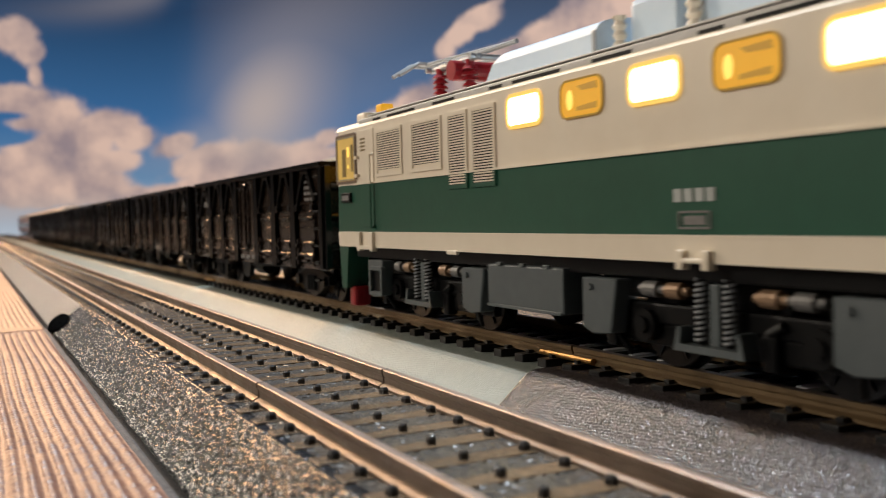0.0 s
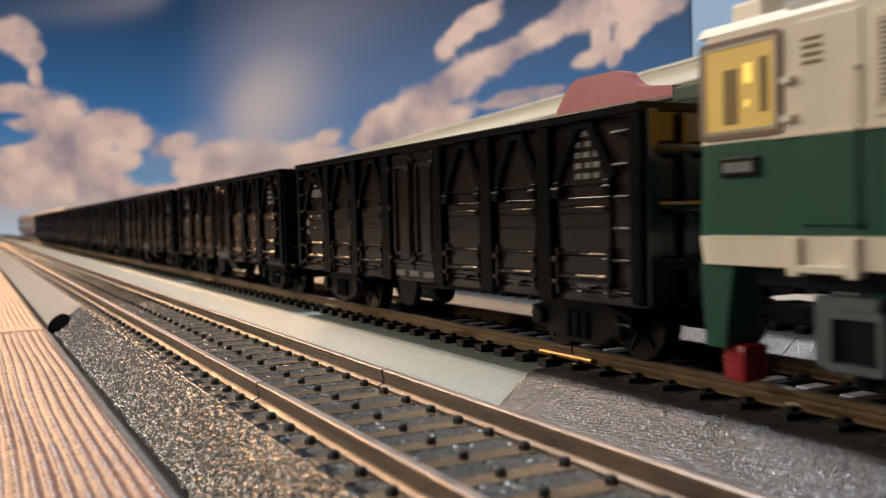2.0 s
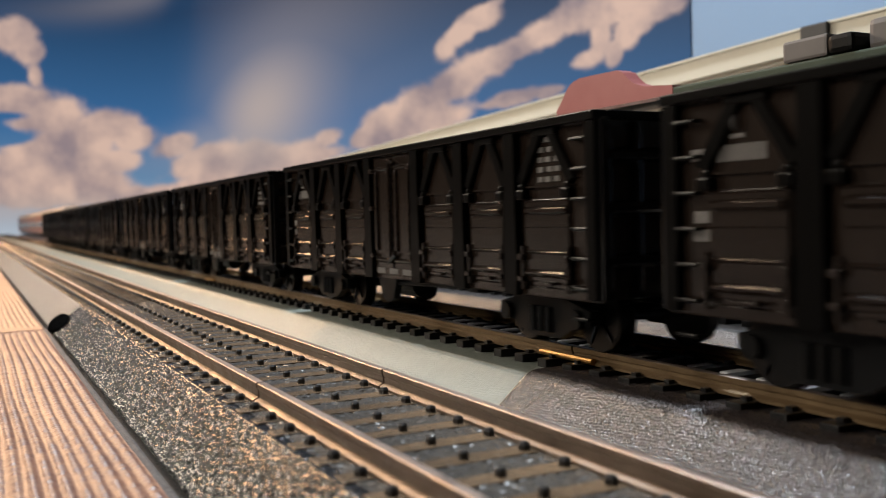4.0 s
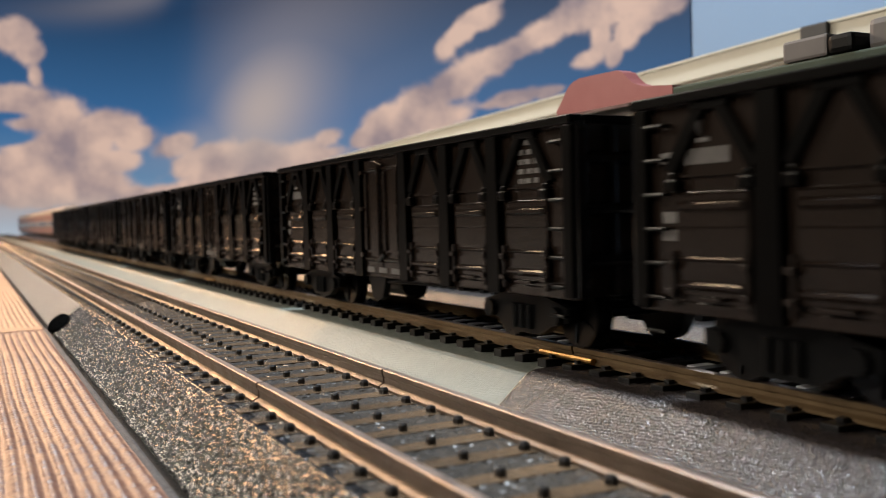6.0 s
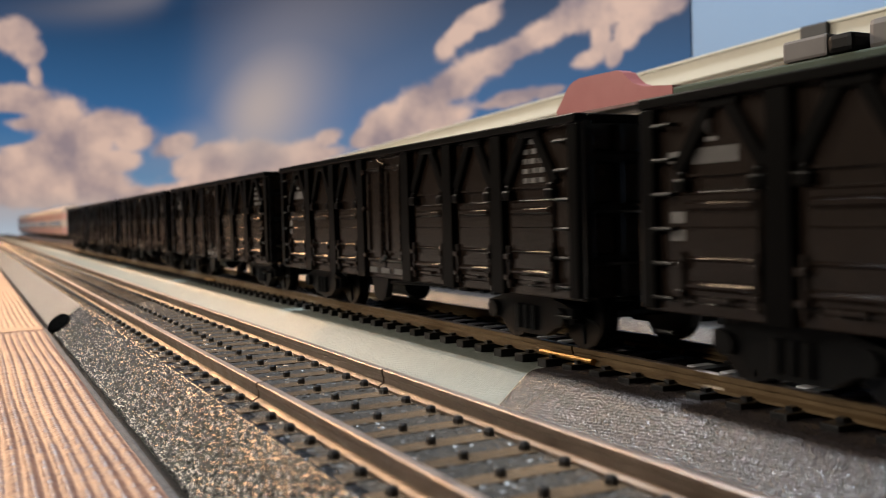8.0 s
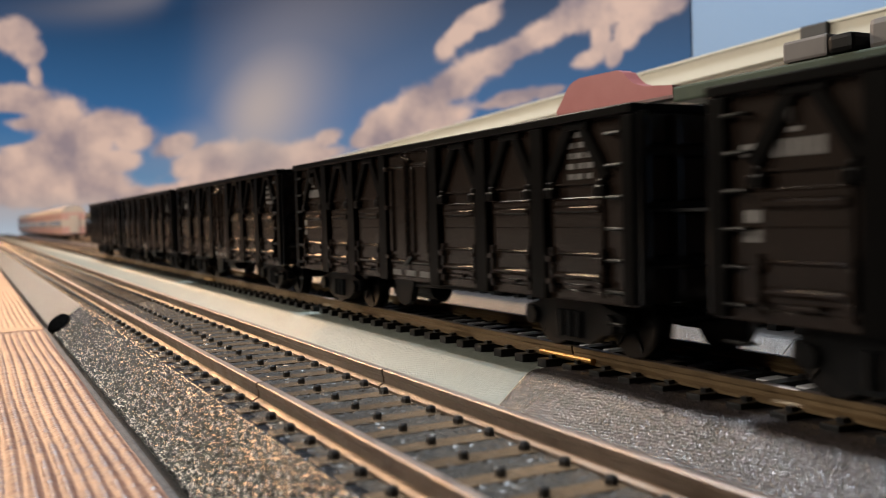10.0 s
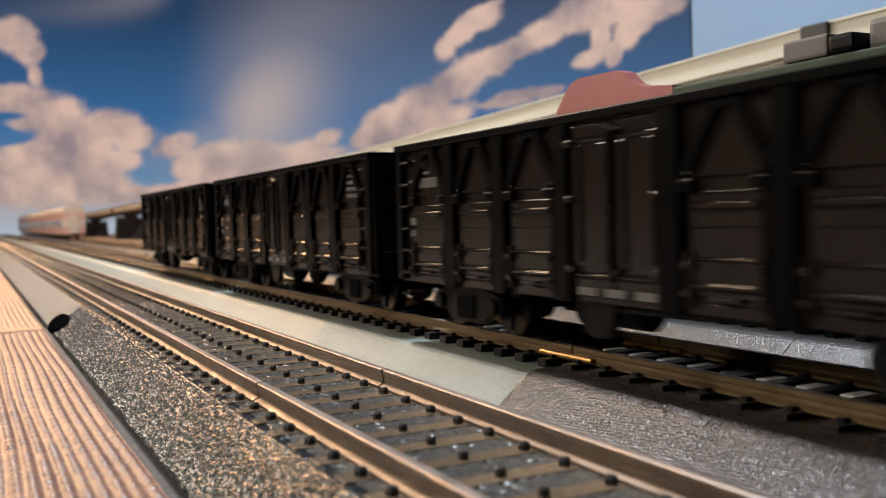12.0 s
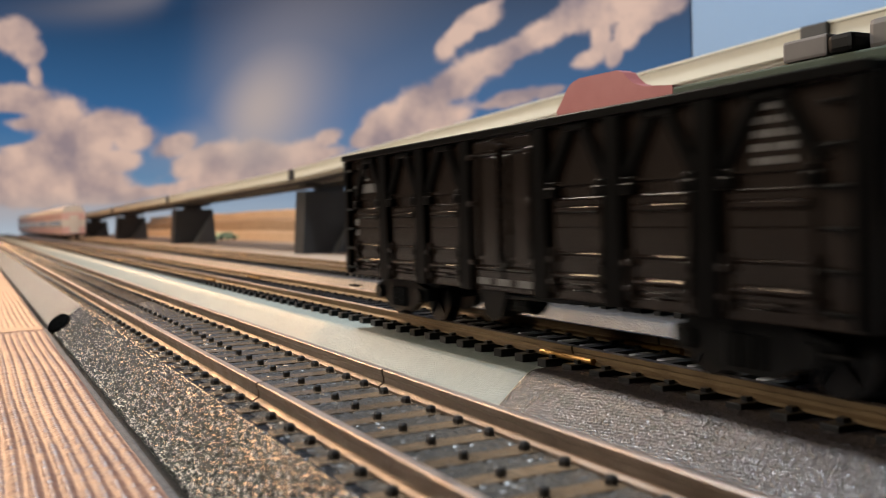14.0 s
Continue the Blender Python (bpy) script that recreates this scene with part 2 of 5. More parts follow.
def ring(bm, x0, x1, yc, zc, w, h, r, t):
    """A raised rounded frame on a side wall, between x0 and x1."""
    outer, inner = rounded(w, h, r), rounded(w - 2 * t, h - 2 * t, max(r - t, 0.0001))
    n = len(outer)
    vs = [[bm.verts.new((x, yc + p[0], zc + p[1])) for p in pts] for x in (x0, x1) for pts in (outer, inner)]
    o0, i0, o1, i1 = vs
    for k in range(n):
        j = (k + 1) % n
        bm.faces.new((o0[k], o0[j], i0[j], i0[k]))
        bm.faces.new((o1[k], i1[k], i1[j], o1[j]))
        bm.faces.new((o0[k], o1[k], o1[j], o0[j]))
        bm.faces.new((i0[k], i0[j], i1[j], i1[k]))
    bmesh.ops.recalc_face_normals(bm, faces=bm.faces[:])


def mesh_of(name, bm, mat, smooth=False):
    me = bpy.data.meshes.new(name)
    bm.to_mesh(me)
    bm.free()
    for m in (mat if isinstance(mat, (list, tuple)) else [mat]):
        me.materials.append(m)
    if smooth:
        for p in me.polygons:
            p.use_smooth = True
    return me


def part(name, bm, mat, parent, label="", smooth=False):
    ob = new(name, mesh_of(name, bm, mat, smooth))
    ob.parent = parent
    return tagged(ob, label)


def thing(name, label, category, group="", kind="", at=None):
    ob = new(name)
    ob.empty_display_size = 0.005
    if at is not None:
        ob.matrix_basis = at
    return tagged(ob, label, category, group, kind)


def solid(name, bm, mat, label, category, group="", kind="", smooth=False):
    return tagged(new(name, mesh_of(name, bm, mat, smooth)), label, category, group, kind)


def bm_new():
    return bmesh.new()


# ---- setting: table, room, backdrop ----
def make_setting():
    bm = bm_new()
    box(bm, -1.6, 1.0, -1.0, 4.2, -0.03, 0.0)
    solid("ground", bm, TABLE, "tan painted layout table top under the tracks", "table top", kind="structure")
    bm = bm_new()
    box(bm, -2.0, 1.8, -1.6, 4.6, -0.85, -0.8)
    solid("floor", bm, ROOM, "plain grey room floor below the layout", "floor", kind="structure")
    bm = bm_new()
    box(bm, -2.0, 1.8, -1.6, 4.6, 1.7, 1.75)
    solid("ceiling", bm, ROOM, "plain dim grey room ceiling", "ceiling", kind="structure")
    for nm, b in (("wall_west", (-2.05, -2.0, -1.6, 4.6)), ("wall_east", (1.8, 1.85, -1.6, 4.6)), ("wall_south", (-2.0, 1.8, -1.65, -1.6)),
                  ("wall_north", (-2.0, 1.8, 4.6, 4.65))):
        bm = bm_new()
        box(bm, b[0], b[1], b[2], b[3], -0.8, 1.7)
        solid(nm, bm, ROOM, "plain dim grey painted room wall", "wall", kind="structure")


XB, YS, RA = 0.55, 3.0, 0.6
# soft round patches of the printed sky: place along the sheet, height, half width, half height, weight
CLOUDS_WEST = [(3.766, 0.698, 0.07, 0.051, 1.0), (3.704, 0.639, 0.046, 0.043, 1.0), (3.688, 0.561, 0.023, 0.051, 0.85), (3.752, 0.478, 0.112, 0.047, 1.0), (3.629, 0.417, 0.126, 0.059, 1.0), (3.457, 0.37, 0.14, 0.054, 1.0), (3.293, 0.319, 0.092, 0.034, 1.0), (3.603, 0.304, 0.2, 0.071, 1.0), (3.401, 0.249, 0.124, 0.042, 0.95), (3.724, 0.232, 0.162, 0.079, 1.0), (3.522, 0.191, 0.194, 0.055, 0.95), (3.776, 0.341, 0.062, 0.018, -0.9), (3.773, 0.419, 0.048, 0.01, -0.5), (3.709, 0.143, 0.235, 0.047, 0.95), (3.407, 0.135, 0.248, 0.031, 0.85)]
CLOUDS_MIDDLE = [(2.89, 0.27, 0.249, 0.03, 1.0), (2.651, 0.205, 0.369, 0.038, 1.0), (2.198, 0.176, 0.338, 0.035, 1.0), (1.827, 0.158, 0.225, 0.029, 1.0), (1.593, 0.18, 0.07, 0.015, 1.0), (1.656, 0.152, 0.142, 0.017, 0.9), (2.396, 0.146, 0.682, 0.02, 0.9), (3.113, 0.138, 0.472, 0.022, 0.9), (3.13, 0.208, 0.11, 0.013, -0.3)]
CLOUDS_EAST = [(1.427, 0.164, 0.059, 0.015, 1.0), (1.326, 0.181, 0.087, 0.021, 1.0), (1.21, 0.193, 0.082, 0.022, 1.0), (1.105, 0.208, 0.071, 0.019, 1.0), (1.027, 0.222, 0.055, 0.014, 1.0), (0.983, 0.221, 0.021, 0.011, 0.9), (1.17, 0.168, 0.106, 0.019, 1.0), (1.296, 0.151, 0.126, 0.012, 1.0), (1.13, 0.259, 0.027, 0.014, 0.85), (1.085, 0.272, 0.038, 0.012, 1.0), (1.03, 0.281, 0.049, 0.013, 1.0), (0.996, 0.29, 0.03, 0.008, 0.9)]
CLOUDS_RIGHT = [(0.936, 0.228, 0.037, 0.01, 1.0), (0.887, 0.234, 0.051, 0.016, 1.0), (0.832, 0.241, 0.052, 0.017, 1.0), (0.761, 0.238, 0.064, 0.013, 1.0), (0.702, 0.225, 0.043, 0.014, 1.0), (0.781, 0.215, 0.015, 0.019, 1.0), (0.803, 0.194, 0.028, 0.008, 1.0), (0.759, 0.191, 0.013, 0.01, 1.0), (0.737, 0.208, 0.018, 0.014, 1.0), (0.719, 0.215, 0.025, 0.012, 1.0), (0.669, 0.222, 0.02, 0.009, 1.0), (0.957, 0.171, 0.062, 0.009, 1.0), (0.884, 0.169, 0.037, 0.006, 0.95), (1.004, 0.169, 0.039, 0.006, 0.9)]
HAZE = [(2.009, 0.276, 0.366, 0.116, 0.85), (1.922, 0.367, 0.555, 0.128, 0.3), (1.636, 0.373, 0.415, 0.081, 0.16), (2.324, 0.248, 0.785, 0.069, 0.35), (3.225, 0.782, 0.41, 0.051, 0.25), (3.711, 0.09, 0.628, 0.043, 0.55)]


def along_wall(s):
    if s < YS:
        return XB, s
    a = (s - YS) / RA
    if a < math.pi / 2:
        return XB - RA + RA * math.cos(a), YS + RA * math.sin(a)
    return XB - RA - (s - YS - RA * math.pi / 2), YS + RA


def make_backdrop():
    s0, s1, z1 = PRINT_END, 4.12, 1.1
    ns, nz = 420, 130
    ss = s0 * (s1 / s0) ** np.linspace(0, 1, ns)
    zs = z1 * np.linspace(0, 1, nz) ** 1.4
    verts, cover = [], []
    blobs = np.array(CLOUDS_WEST + CLOUDS_MIDDLE + CLOUDS_EAST + CLOUDS_RIGHT)
    for s in ss:
        x, y = along_wall(float(s))
        for z in zs:
            verts.append((x, y, float(z)))
    S, Z = np.meshgrid(ss, zs, indexing="ij")
    c = np.zeros_like(S)
    for bs, bz, rs, rz, w in blobs:
        d = ((S - bs) / rs) ** 2 + ((Z - bz) / rz) ** 2
        g = w * np.exp(-0.6 * d)
        c = np.maximum(c, g) + 0.12 * g if w > 0 else c + g
    faces = [(i * nz + j, (i + 1) * nz + j, (i + 1) * nz + j + 1, i * nz + j + 1) for i in range(ns - 1) for j in range(nz - 1)]
    me = bpy.data.meshes.new("backdrop")
    me.from_pydata(verts, [], faces)
    at = me.attributes.new("cover", "FLOAT", "POINT")
    at.data.foreach_set("value", c.ravel().astype(np.float32))
    rise = Z / np.interp(S, [0.65, 1.13, 1.83, 3.8], [0.22, 0.325, 0.477, 0.82])
    at = me.attributes.new("rise", "FLOAT", "POINT")
    at.data.foreach_set("value", rise.ravel().astype(np.float32))
    haze = np.zeros_like(S)
    for bs, bz, rs, rz, w in HAZE:
        haze = np.maximum(haze, w * np.exp(-0.8 * (((S - bs) / rs) ** 2 + ((Z - bz) / rz) ** 2)))
    at = me.attributes.new("haze", "FLOAT", "POINT")
    at.data.foreach_set("value", haze.ravel().astype(np.float32))
    along = np.interp(S, [0.65, 0.85, 1.128, 1.5, 1.83, 2.4, 3.05, 3.5, 3.79, 5.6], [1.386, 1.13, 0.889, 0.69, 0.567, 0.44, 0.34, 0.18, 0.0, -1.2])
    at = me.attributes.new("sheet", "FLOAT_VECTOR", "POINT")
    at.data.foreach_set("vector", np.stack([along, rise * 0.45, along * 0], -1).ravel().astype(np.float32))
    m = bpy.data.materials.new("printed_sky")
    m.use_nodes = True
    nt = m.node_tree
    bsdf = nt.nodes["Principled BSDF"]
    a = nt.nodes.new("ShaderNodeAttribute")
    a.attribute_name = "cover"
    n1 = nt.nodes.new("ShaderNodeTexNoise")
    n1.inputs["Scale"].default_value, n1.inputs["Detail"].default_value, n1.inputs["Roughness"].default_value = 7.0, 7, 0.62
    tc = nt.nodes.new("ShaderNodeAttribute")
    tc.attribute_name = "sheet"
    nt.links.new(tc.outputs["Vector"], n1.inputs["Vector"])
    nz_ = nt.nodes.new("ShaderNodeMath")
    nz_.operation = "MULTIPLY_ADD"
    nz_.inputs[1].default_value, nz_.inputs[2].default_value = 1.5, -0.75
    nt.links.new(n1.outputs["Fac"], nz_.inputs[0])
    sm = nt.nodes.new("ShaderNodeMath")
    sm.operation = "ADD"
    nt.links.new(a.outputs["Fac"], sm.inputs[0])
    nt.links.new(nz_.outputs[0], sm.inputs[1])
    mr = nt.nodes.new("ShaderNodeMapRange")
    mr.interpolation_type = "SMOOTHSTEP"
    mr.inputs["From Min"].default_value, mr.inputs["From Max"].default_value = 0.30, 0.74
    nt.links.new(sm.outputs[0], mr.inputs["Value"])
    # blue of the print: deeper with height
    hi = nt.nodes.new("ShaderNodeAttribute")
    hi.attribute_name = "rise"
    ramp = nt.nodes.new("ShaderNodeValToRGB")
    ramp.color_ramp.elements[0].position, ramp.color_ramp.elements[0].color = 0.0, (0.42, 0.48, 0.55, 1)
    ramp.color_ramp.elements[1].position, ramp.color_ramp.elements[1].color = 1.0, (0.012, 0.045, 0.11, 1)
    for pos, col in ((0.26, (0.10, 0.22, 0.38, 1)), (0.5, (0.035, 0.13, 0.30, 1))):
        e = ramp.color_ramp.elements.new(pos)
        e.color = col
    nt.links.new(hi.outputs["Fac"], ramp.inputs["Fac"])
    n3 = nt.nodes.new("ShaderNodeTexNoise")
    n3.inputs["Scale"].default_value, n3.inputs["Detail"].default_value = 9.0, 5
    nt.links.new(tc.outputs["Vector"], n3.inputs["Vector"])
    cl = nt.nodes.new("ShaderNodeMix")
    cl.data_type = "RGBA"
    cl.inputs[6].default_value, cl.inputs[7].default_value = (0.27, 0.21, 0.23, 1), (0.66, 0.46, 0.375, 1)
    mr3 = nt.nodes.new("ShaderNodeMapRange")
    mr3.inputs["From Min"].default_value, mr3.inputs["From Max"].default_value = 0.35, 0.6
    nt.links.new(n3.outputs["Fac"], mr3.inputs["Value"])
    nt.links.new(mr3.outputs[0], cl.inputs[0])
    mx = nt.nodes.new("ShaderNodeMix")
    mx.data_type = "RGBA"
    nt.links.new(mr.outputs[0], mx.inputs[0])
    nt.links.new(ramp.outputs["Color"], mx.inputs[6])
    nt.links.new(cl.outputs[2], mx.inputs[7])
    hz = nt.nodes.new("ShaderNodeAttribute")
    hz.attribute_name = "haze"
    mh = nt.nodes.new("ShaderNodeMix")
    mh.data_type = "RGBA"
    mh.inputs[7].default_value = (0.47, 0.385, 0.35, 1)
    nt.links.new(hz.outputs["Fac"], mh.inputs[0])
    nt.links.new(mx.outputs[2], mh.inputs[6])
    mx = mh
    bsdf.inputs["Base Color"].default_value = (0.02, 0.02, 0.02, 1)
    bsdf.inputs["Roughness"].default_value = 0.9
    bsdf.inputs["Specular IOR Level"].default_value = 0.0
    nt.links.new(mx.outputs[2], bsdf.inputs["Emission Color"])
    bsdf.inputs["Emission Strength"].default_value = 1.0
    me.materials.append(m)
    tagged(new("backdrop", me), "printed sky backdrop with pink-lit clouds on blue", "backdrop", kind="structure")
    bm = bm_new()
    box(bm, XB, XB + 0.02, -1.0, PRINT_END - 0.002, 0.0, 0.30)
    solid("wall_panel", bm, WALL_PALE, "plain pale blue wall panel beside the sky print", "wall", kind="structure")


PRINT_END = 0.647


# ---- tracks ----
GAUGE, PITCH_S, SECTION = 0.0165, 0.0071, 0.2485


def mirrored(half):
    """A whole bed outline from its right half of (x, height below the rail top)."""
    right = [(x, RAIL - d) for x, d in half]
    return [(-x, z) for x, z in reversed(right)] + right


def near_profile():
    return mirrored([(0.0119, 0.0029), (0.0133, 0.0029), (0.0141, 0.0035), (0.0213, 0.0086), (0.0216, 0.0090), (0.0216, 0.0125)])


def brown_profile():
    return mirrored([(0.0162, 0.0034), (0.0173, 0.0036), (0.0184, 0.0042), (0.0195, 0.0051), (0.0272, 0.0118), (0.0276, 0.0125)])


def far_profile():
    return mirrored([(0.0162, 0.0040), (0.0174, 0.0041), (0.0184, 0.0045), (0.0195, 0.0053), (0.0272, 0.0119), (0.0276, 0.0125)])


def grain_field(u, v, cell, rng, even=0.0, wide=0.62):
    """Rounded grains on a plane: 1 at the crown of a grain, falling to 0 between grains."""
    gu, gv = np.floor(u / cell).astype(int), np.floor(v / cell).astype(int)
    nu, nv = gu.max() - gu.min() + 3, gv.max() - gv.min() + 3
    ju, jv, jh = rng.random((nu, nv)), rng.random((nu, nv)), 0.55 + 0.45 * rng.random((nu, nv))
    ju, jv = ju + even * (0.5 - ju), jv + even * (0.5 - jv)
    gu, gv = gu - gu.min() + 1, gv - gv.min() + 1
    bu, bv = u / cell - np.floor(u / cell), v / cell - np.floor(v / cell)
    out = np.zeros_like(u)
    for a in (-1, 0, 1):
        for b in (-1, 0, 1):
            d = (a + ju[gu + a, gv + b] - bu) ** 2 + (b + jv[gu + a, gv + b] - bv) ** 2
            out = np.maximum(out, jh[gu + a, gv + b] * np.sqrt(np.maximum(1 - d / wide, 0)))
    return out


def grains(parent, profile, x_from, x_to, y0, y1, mat, high, cell, step, seed, long=1.0, even=0.0, wide=0.62):
    """The grainy skin over a stretch of roadbed, following its outline between two x."""
    pts = np.array([p for p in profile])
    keep = [(x, z) for x, z in pts if x_from < x < x_to]
    zs = np.interp([x_from, x_to], pts[1:-1, 0], pts[1:-1, 1])
    line = np.array([(x_from, zs[0])] + keep + [(x_to, zs[1])])
    seg = np.r_[0, np.cumsum(np.hypot(*np.diff(line, axis=0).T))]
    us = np.arange(0, seg[-1], step)
    vs = np.arange(y0, y1, step)
    px, pz = np.interp(us, seg, line[:, 0]), np.interp(us, seg, line[:, 1])
    tx, tz = np.gradient(px), np.gradient(pz)
    ln = np.hypot(tx, tz)
    nx, nz = -tz / ln, tx / ln
    U, V = np.meshgrid(us, vs, indexing="ij")
    rng = np.random.default_rng(seed)
    f = grain_field(U / long + 0.12 * V, V, cell, rng, even, wide) * high + 0.25 * high * grain_field(U + 0.003, V + 0.005, cell * 2.7, rng) - 0.00003
    verts = np.stack([px[:, None] + nx[:, None] * f, V, pz[:, None] + nz[:, None] * f], -1).reshape(-1, 3)
    m, r = len(vs), len(us)
    a = (np.arange(r - 1)[:, None] * m + np.arange(m - 1)[None]).ravel()
    faces = np.stack([a, a + m, a + m + 1, a + 1], -1)
    me = bpy.data.meshes.new("ballast_surface")
    me.from_pydata(verts.tolist(), [], faces.tolist())
    me.materials.append(mat)
    me.shade_smooth()
    ob = new("ballast_surface", me)
    ob.parent = parent
    return tagged(ob, kind="stuff")


def sleeper_mesh(name, mats, half=0.0130, wide=0.0026, moulded=False, chair_size=0.0007):
    bm = bm_new()
    z0, z1 = RAIL - 0.0050, RAIL - 0.0026
    box(bm, -half, half, -wide / 2, wide / 2, z0, z1, 0.00018)
    for side in (-1, 1):
        for off in (-0.0019, 0.0019):
            x = side * (GAUGE / 2 + 0.0006) + off
            if moulded:
                before = set(bm.faces)
                turned(bm, x, 0.0, [(0.0, z1 - 0.0003), (0.00068, z1 - 0.0003), (0.00068, z1 + 0.0005), (0.0004, z1 + 0.0008), (0.0, z1 + 0.0008)], 6)
                for f in set(bm.faces) - before:
                    f.material_index = 1
            else:
                chair = box(bm, x - chair_size, x + chair_size, -chair_size, chair_size, z1 - 0.0002, z1 + chair_size)
                for f in {f for v in chair for f in v.link_faces}:
                    f.material_index = 1
    if moulded:
        before = set(bm.faces)
        turned(bm, 0.0, 0.0, [(0.0, z1 - 0.0002), (0.00055, z1 - 0.0002), (0.00055, z1 + 0.0006), (0.00035, z1 + 0.0008), (0.0, z1 + 0.0008)], 8)
        for f in set(bm.faces) - before:
            f.material_index = 1
    return mesh_of(name, bm, mats)


def rail_meshes(length, mats, low=0.0):
    """One rail: foot and web, and the head."""
    bm = bm_new()
    w = 0.0011
    top, bot = RAIL - low, RAIL - 0.0027
    foot = [(-w, bot), (w, bot), (w, bot + 0.0004), (0.00035, bot + 0.0008), (0.00035, top - 0.0010), (0.00055, top - 0.0008), (0.0006, top - 0.0001),
            (0.00045, top), (-0.00045, top), (-0.0006, top - 0.0001), (-0.00055, top - 0.0008), (-0.00035, top - 0.0010), (-0.00035, bot + 0.0008), (-w, bot + 0.0004)]
    extrude_profile(bm, foot, 0.00025, length - 0.00025)
    bm.normal_update()
    for f in bm.faces:
        if f.normal.z > 0.5 and f.calc_center_median().z > top - 0.0002:
            f.material_index = 1
    return mesh_of("rail", bm, mats)


def track_section(x, y0, length, bed, sleeper_me, rail_me, label, group):
    t = thing("track_section", label, "model track", group, at=pose(x, y0, 0))
    bm = bm_new()
    e = 0.0 if bed in (BED_GREY, BED_TAN) else 0.0001
    extrude_profile(bm, near_profile() if bed in (BED_GREY, BED_TAN) else brown_profile() if bed is BED_BROWN else far_profile(), e, length - e)
    part("roadbed", bm, bed, t)
    for side in (-1, 1):
        r = new("rail", rail_me)
        r.parent = t
        r.location.x = side * (GAUGE / 2 + 0.0006)
    n = int(round(length / PITCH_S))
    for i in range(n):
        s = new("sleeper", sleeper_me)
        s.parent = t
        s.location.y = (i + 0.5) * length / n
    if bed in (BED_GREY, BED_TAN):
        return t
    for side in (-1, 1):
        for o in (-1, 1):
            bm = bm_new()
            xx = side * (GAUGE / 2 + 0.0006) + o * 0.0013
            rod(bm, (xx, length - 0.0068, RAIL - 0.0021), (xx, length + 0.0078, RAIL - 0.0021), 0.00055, 10)
            part("rail_joiner", bm, BRASS, t, "bright brass rail joiner")
    return t


NEAR_X, FAR_X, THIRD_X = GAUGE / 2, 0.0533 + GAUGE / 2, 0.1245


def make_tracks():
    brown = sleeper_mesh("sleeper", [SLEEPER_BROWN, CHAIR], half=0.0129, wide=0.0030, moulded=True, chair_size=0.0006)
    black = sleeper_mesh("sleeper", [SLEEPER_BLACK, SLEEPER_BLACK], chair_size=0.0005)
    steel = rail_meshes(SECTION, [RAIL_STEEL, RAIL_HEAD])
    brass = rail_meshes(SECTION, [RAIL_BRASS, RAIL_HEAD], 0.0004)
    # near track: a long section, a short one, then long dusty ones
    short = rail_meshes(0.174, [RAIL_STEEL, RAIL_HEAD])
    y = 0.1185 - SECTION
    for i in range(-1, 12):
        length = 0.174 if i == 0 else SECTION
        bed = BED_GREY if i < 1 else BED_TAN
        near = track_section(NEAR_X, y, length, bed, brown, short if i == 0 else steel,
                             "straight model track with brown sleepers on %s ballast" % ("glossy grey moulded" if i < 1 else "dusty tan-grey moulded"), "near track")
        if i < 1:
            a, b = (0.170, length) if i < 0 else (0.0, length)
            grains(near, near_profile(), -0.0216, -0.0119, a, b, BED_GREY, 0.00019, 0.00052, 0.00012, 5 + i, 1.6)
            grains(near, near_profile(), -0.0119, 0.0140, a, b, BED_INNER, 0.00028, 0.00080, 0.00018, 9 + i)
        y += length
    for i in range(-1, 12):
        y = 0.1185 + i * SECTION
        pale = i >= 0
        bed = BED_PALE if pale else BED_BROWN
        far = track_section(FAR_X, y + 0.0055, SECTION, bed, black, brass,
                            "straight model track with black sleepers on %s ballast" % ("pale greenish-grey moulded" if pale else "brown-grey moulded"), "train track")
        track_section(THIRD_X, y + 0.0095, SECTION, BED_THIRD, black, brass, "straight model track with black sleepers on mid-grey ballast", "back track")
        if i in (-1, 0):
            # white plates added to stand for the bright glints between the sleepers
            for k in (range(25, 35) if i < 0 else range(0, 10)):
                bm = bm_new()
                yy = k * SECTION / 35
                box(bm, 0.0028, 0.0070, yy - 0.0012, yy + 0.0012, RAIL - 0.0042, RAIL - 0.0029, 0.0002)
                part("contact_plate", bm, GLINT_WHITE, far, "added white plate standing for a glint between the sleepers")
        # pimpled skin: fine where it lies nearest, coarser further off
        for a, b, cell, step in {-1: ((0.150, 0.2481, 0.00046, 0.00009),), 0: ((0.0004, 0.09, 0.00046, 0.00010), (0.09, 0.2481, 0.0006, 0.00018)), 1: ((0.0004, 0.2481, 0.0009, 0.0003),)}.get(i, ()):
            grains(far, far_profile() if pale else brown_profile(), -0.0262, -0.0120, a, b, bed, 0.00012 if pale else 0.00014, cell, step, 15 + i, 1.0, 0.5, 0.24)


# ---- open freight wagon ----
WL, WP = 0.1408, 0.15455


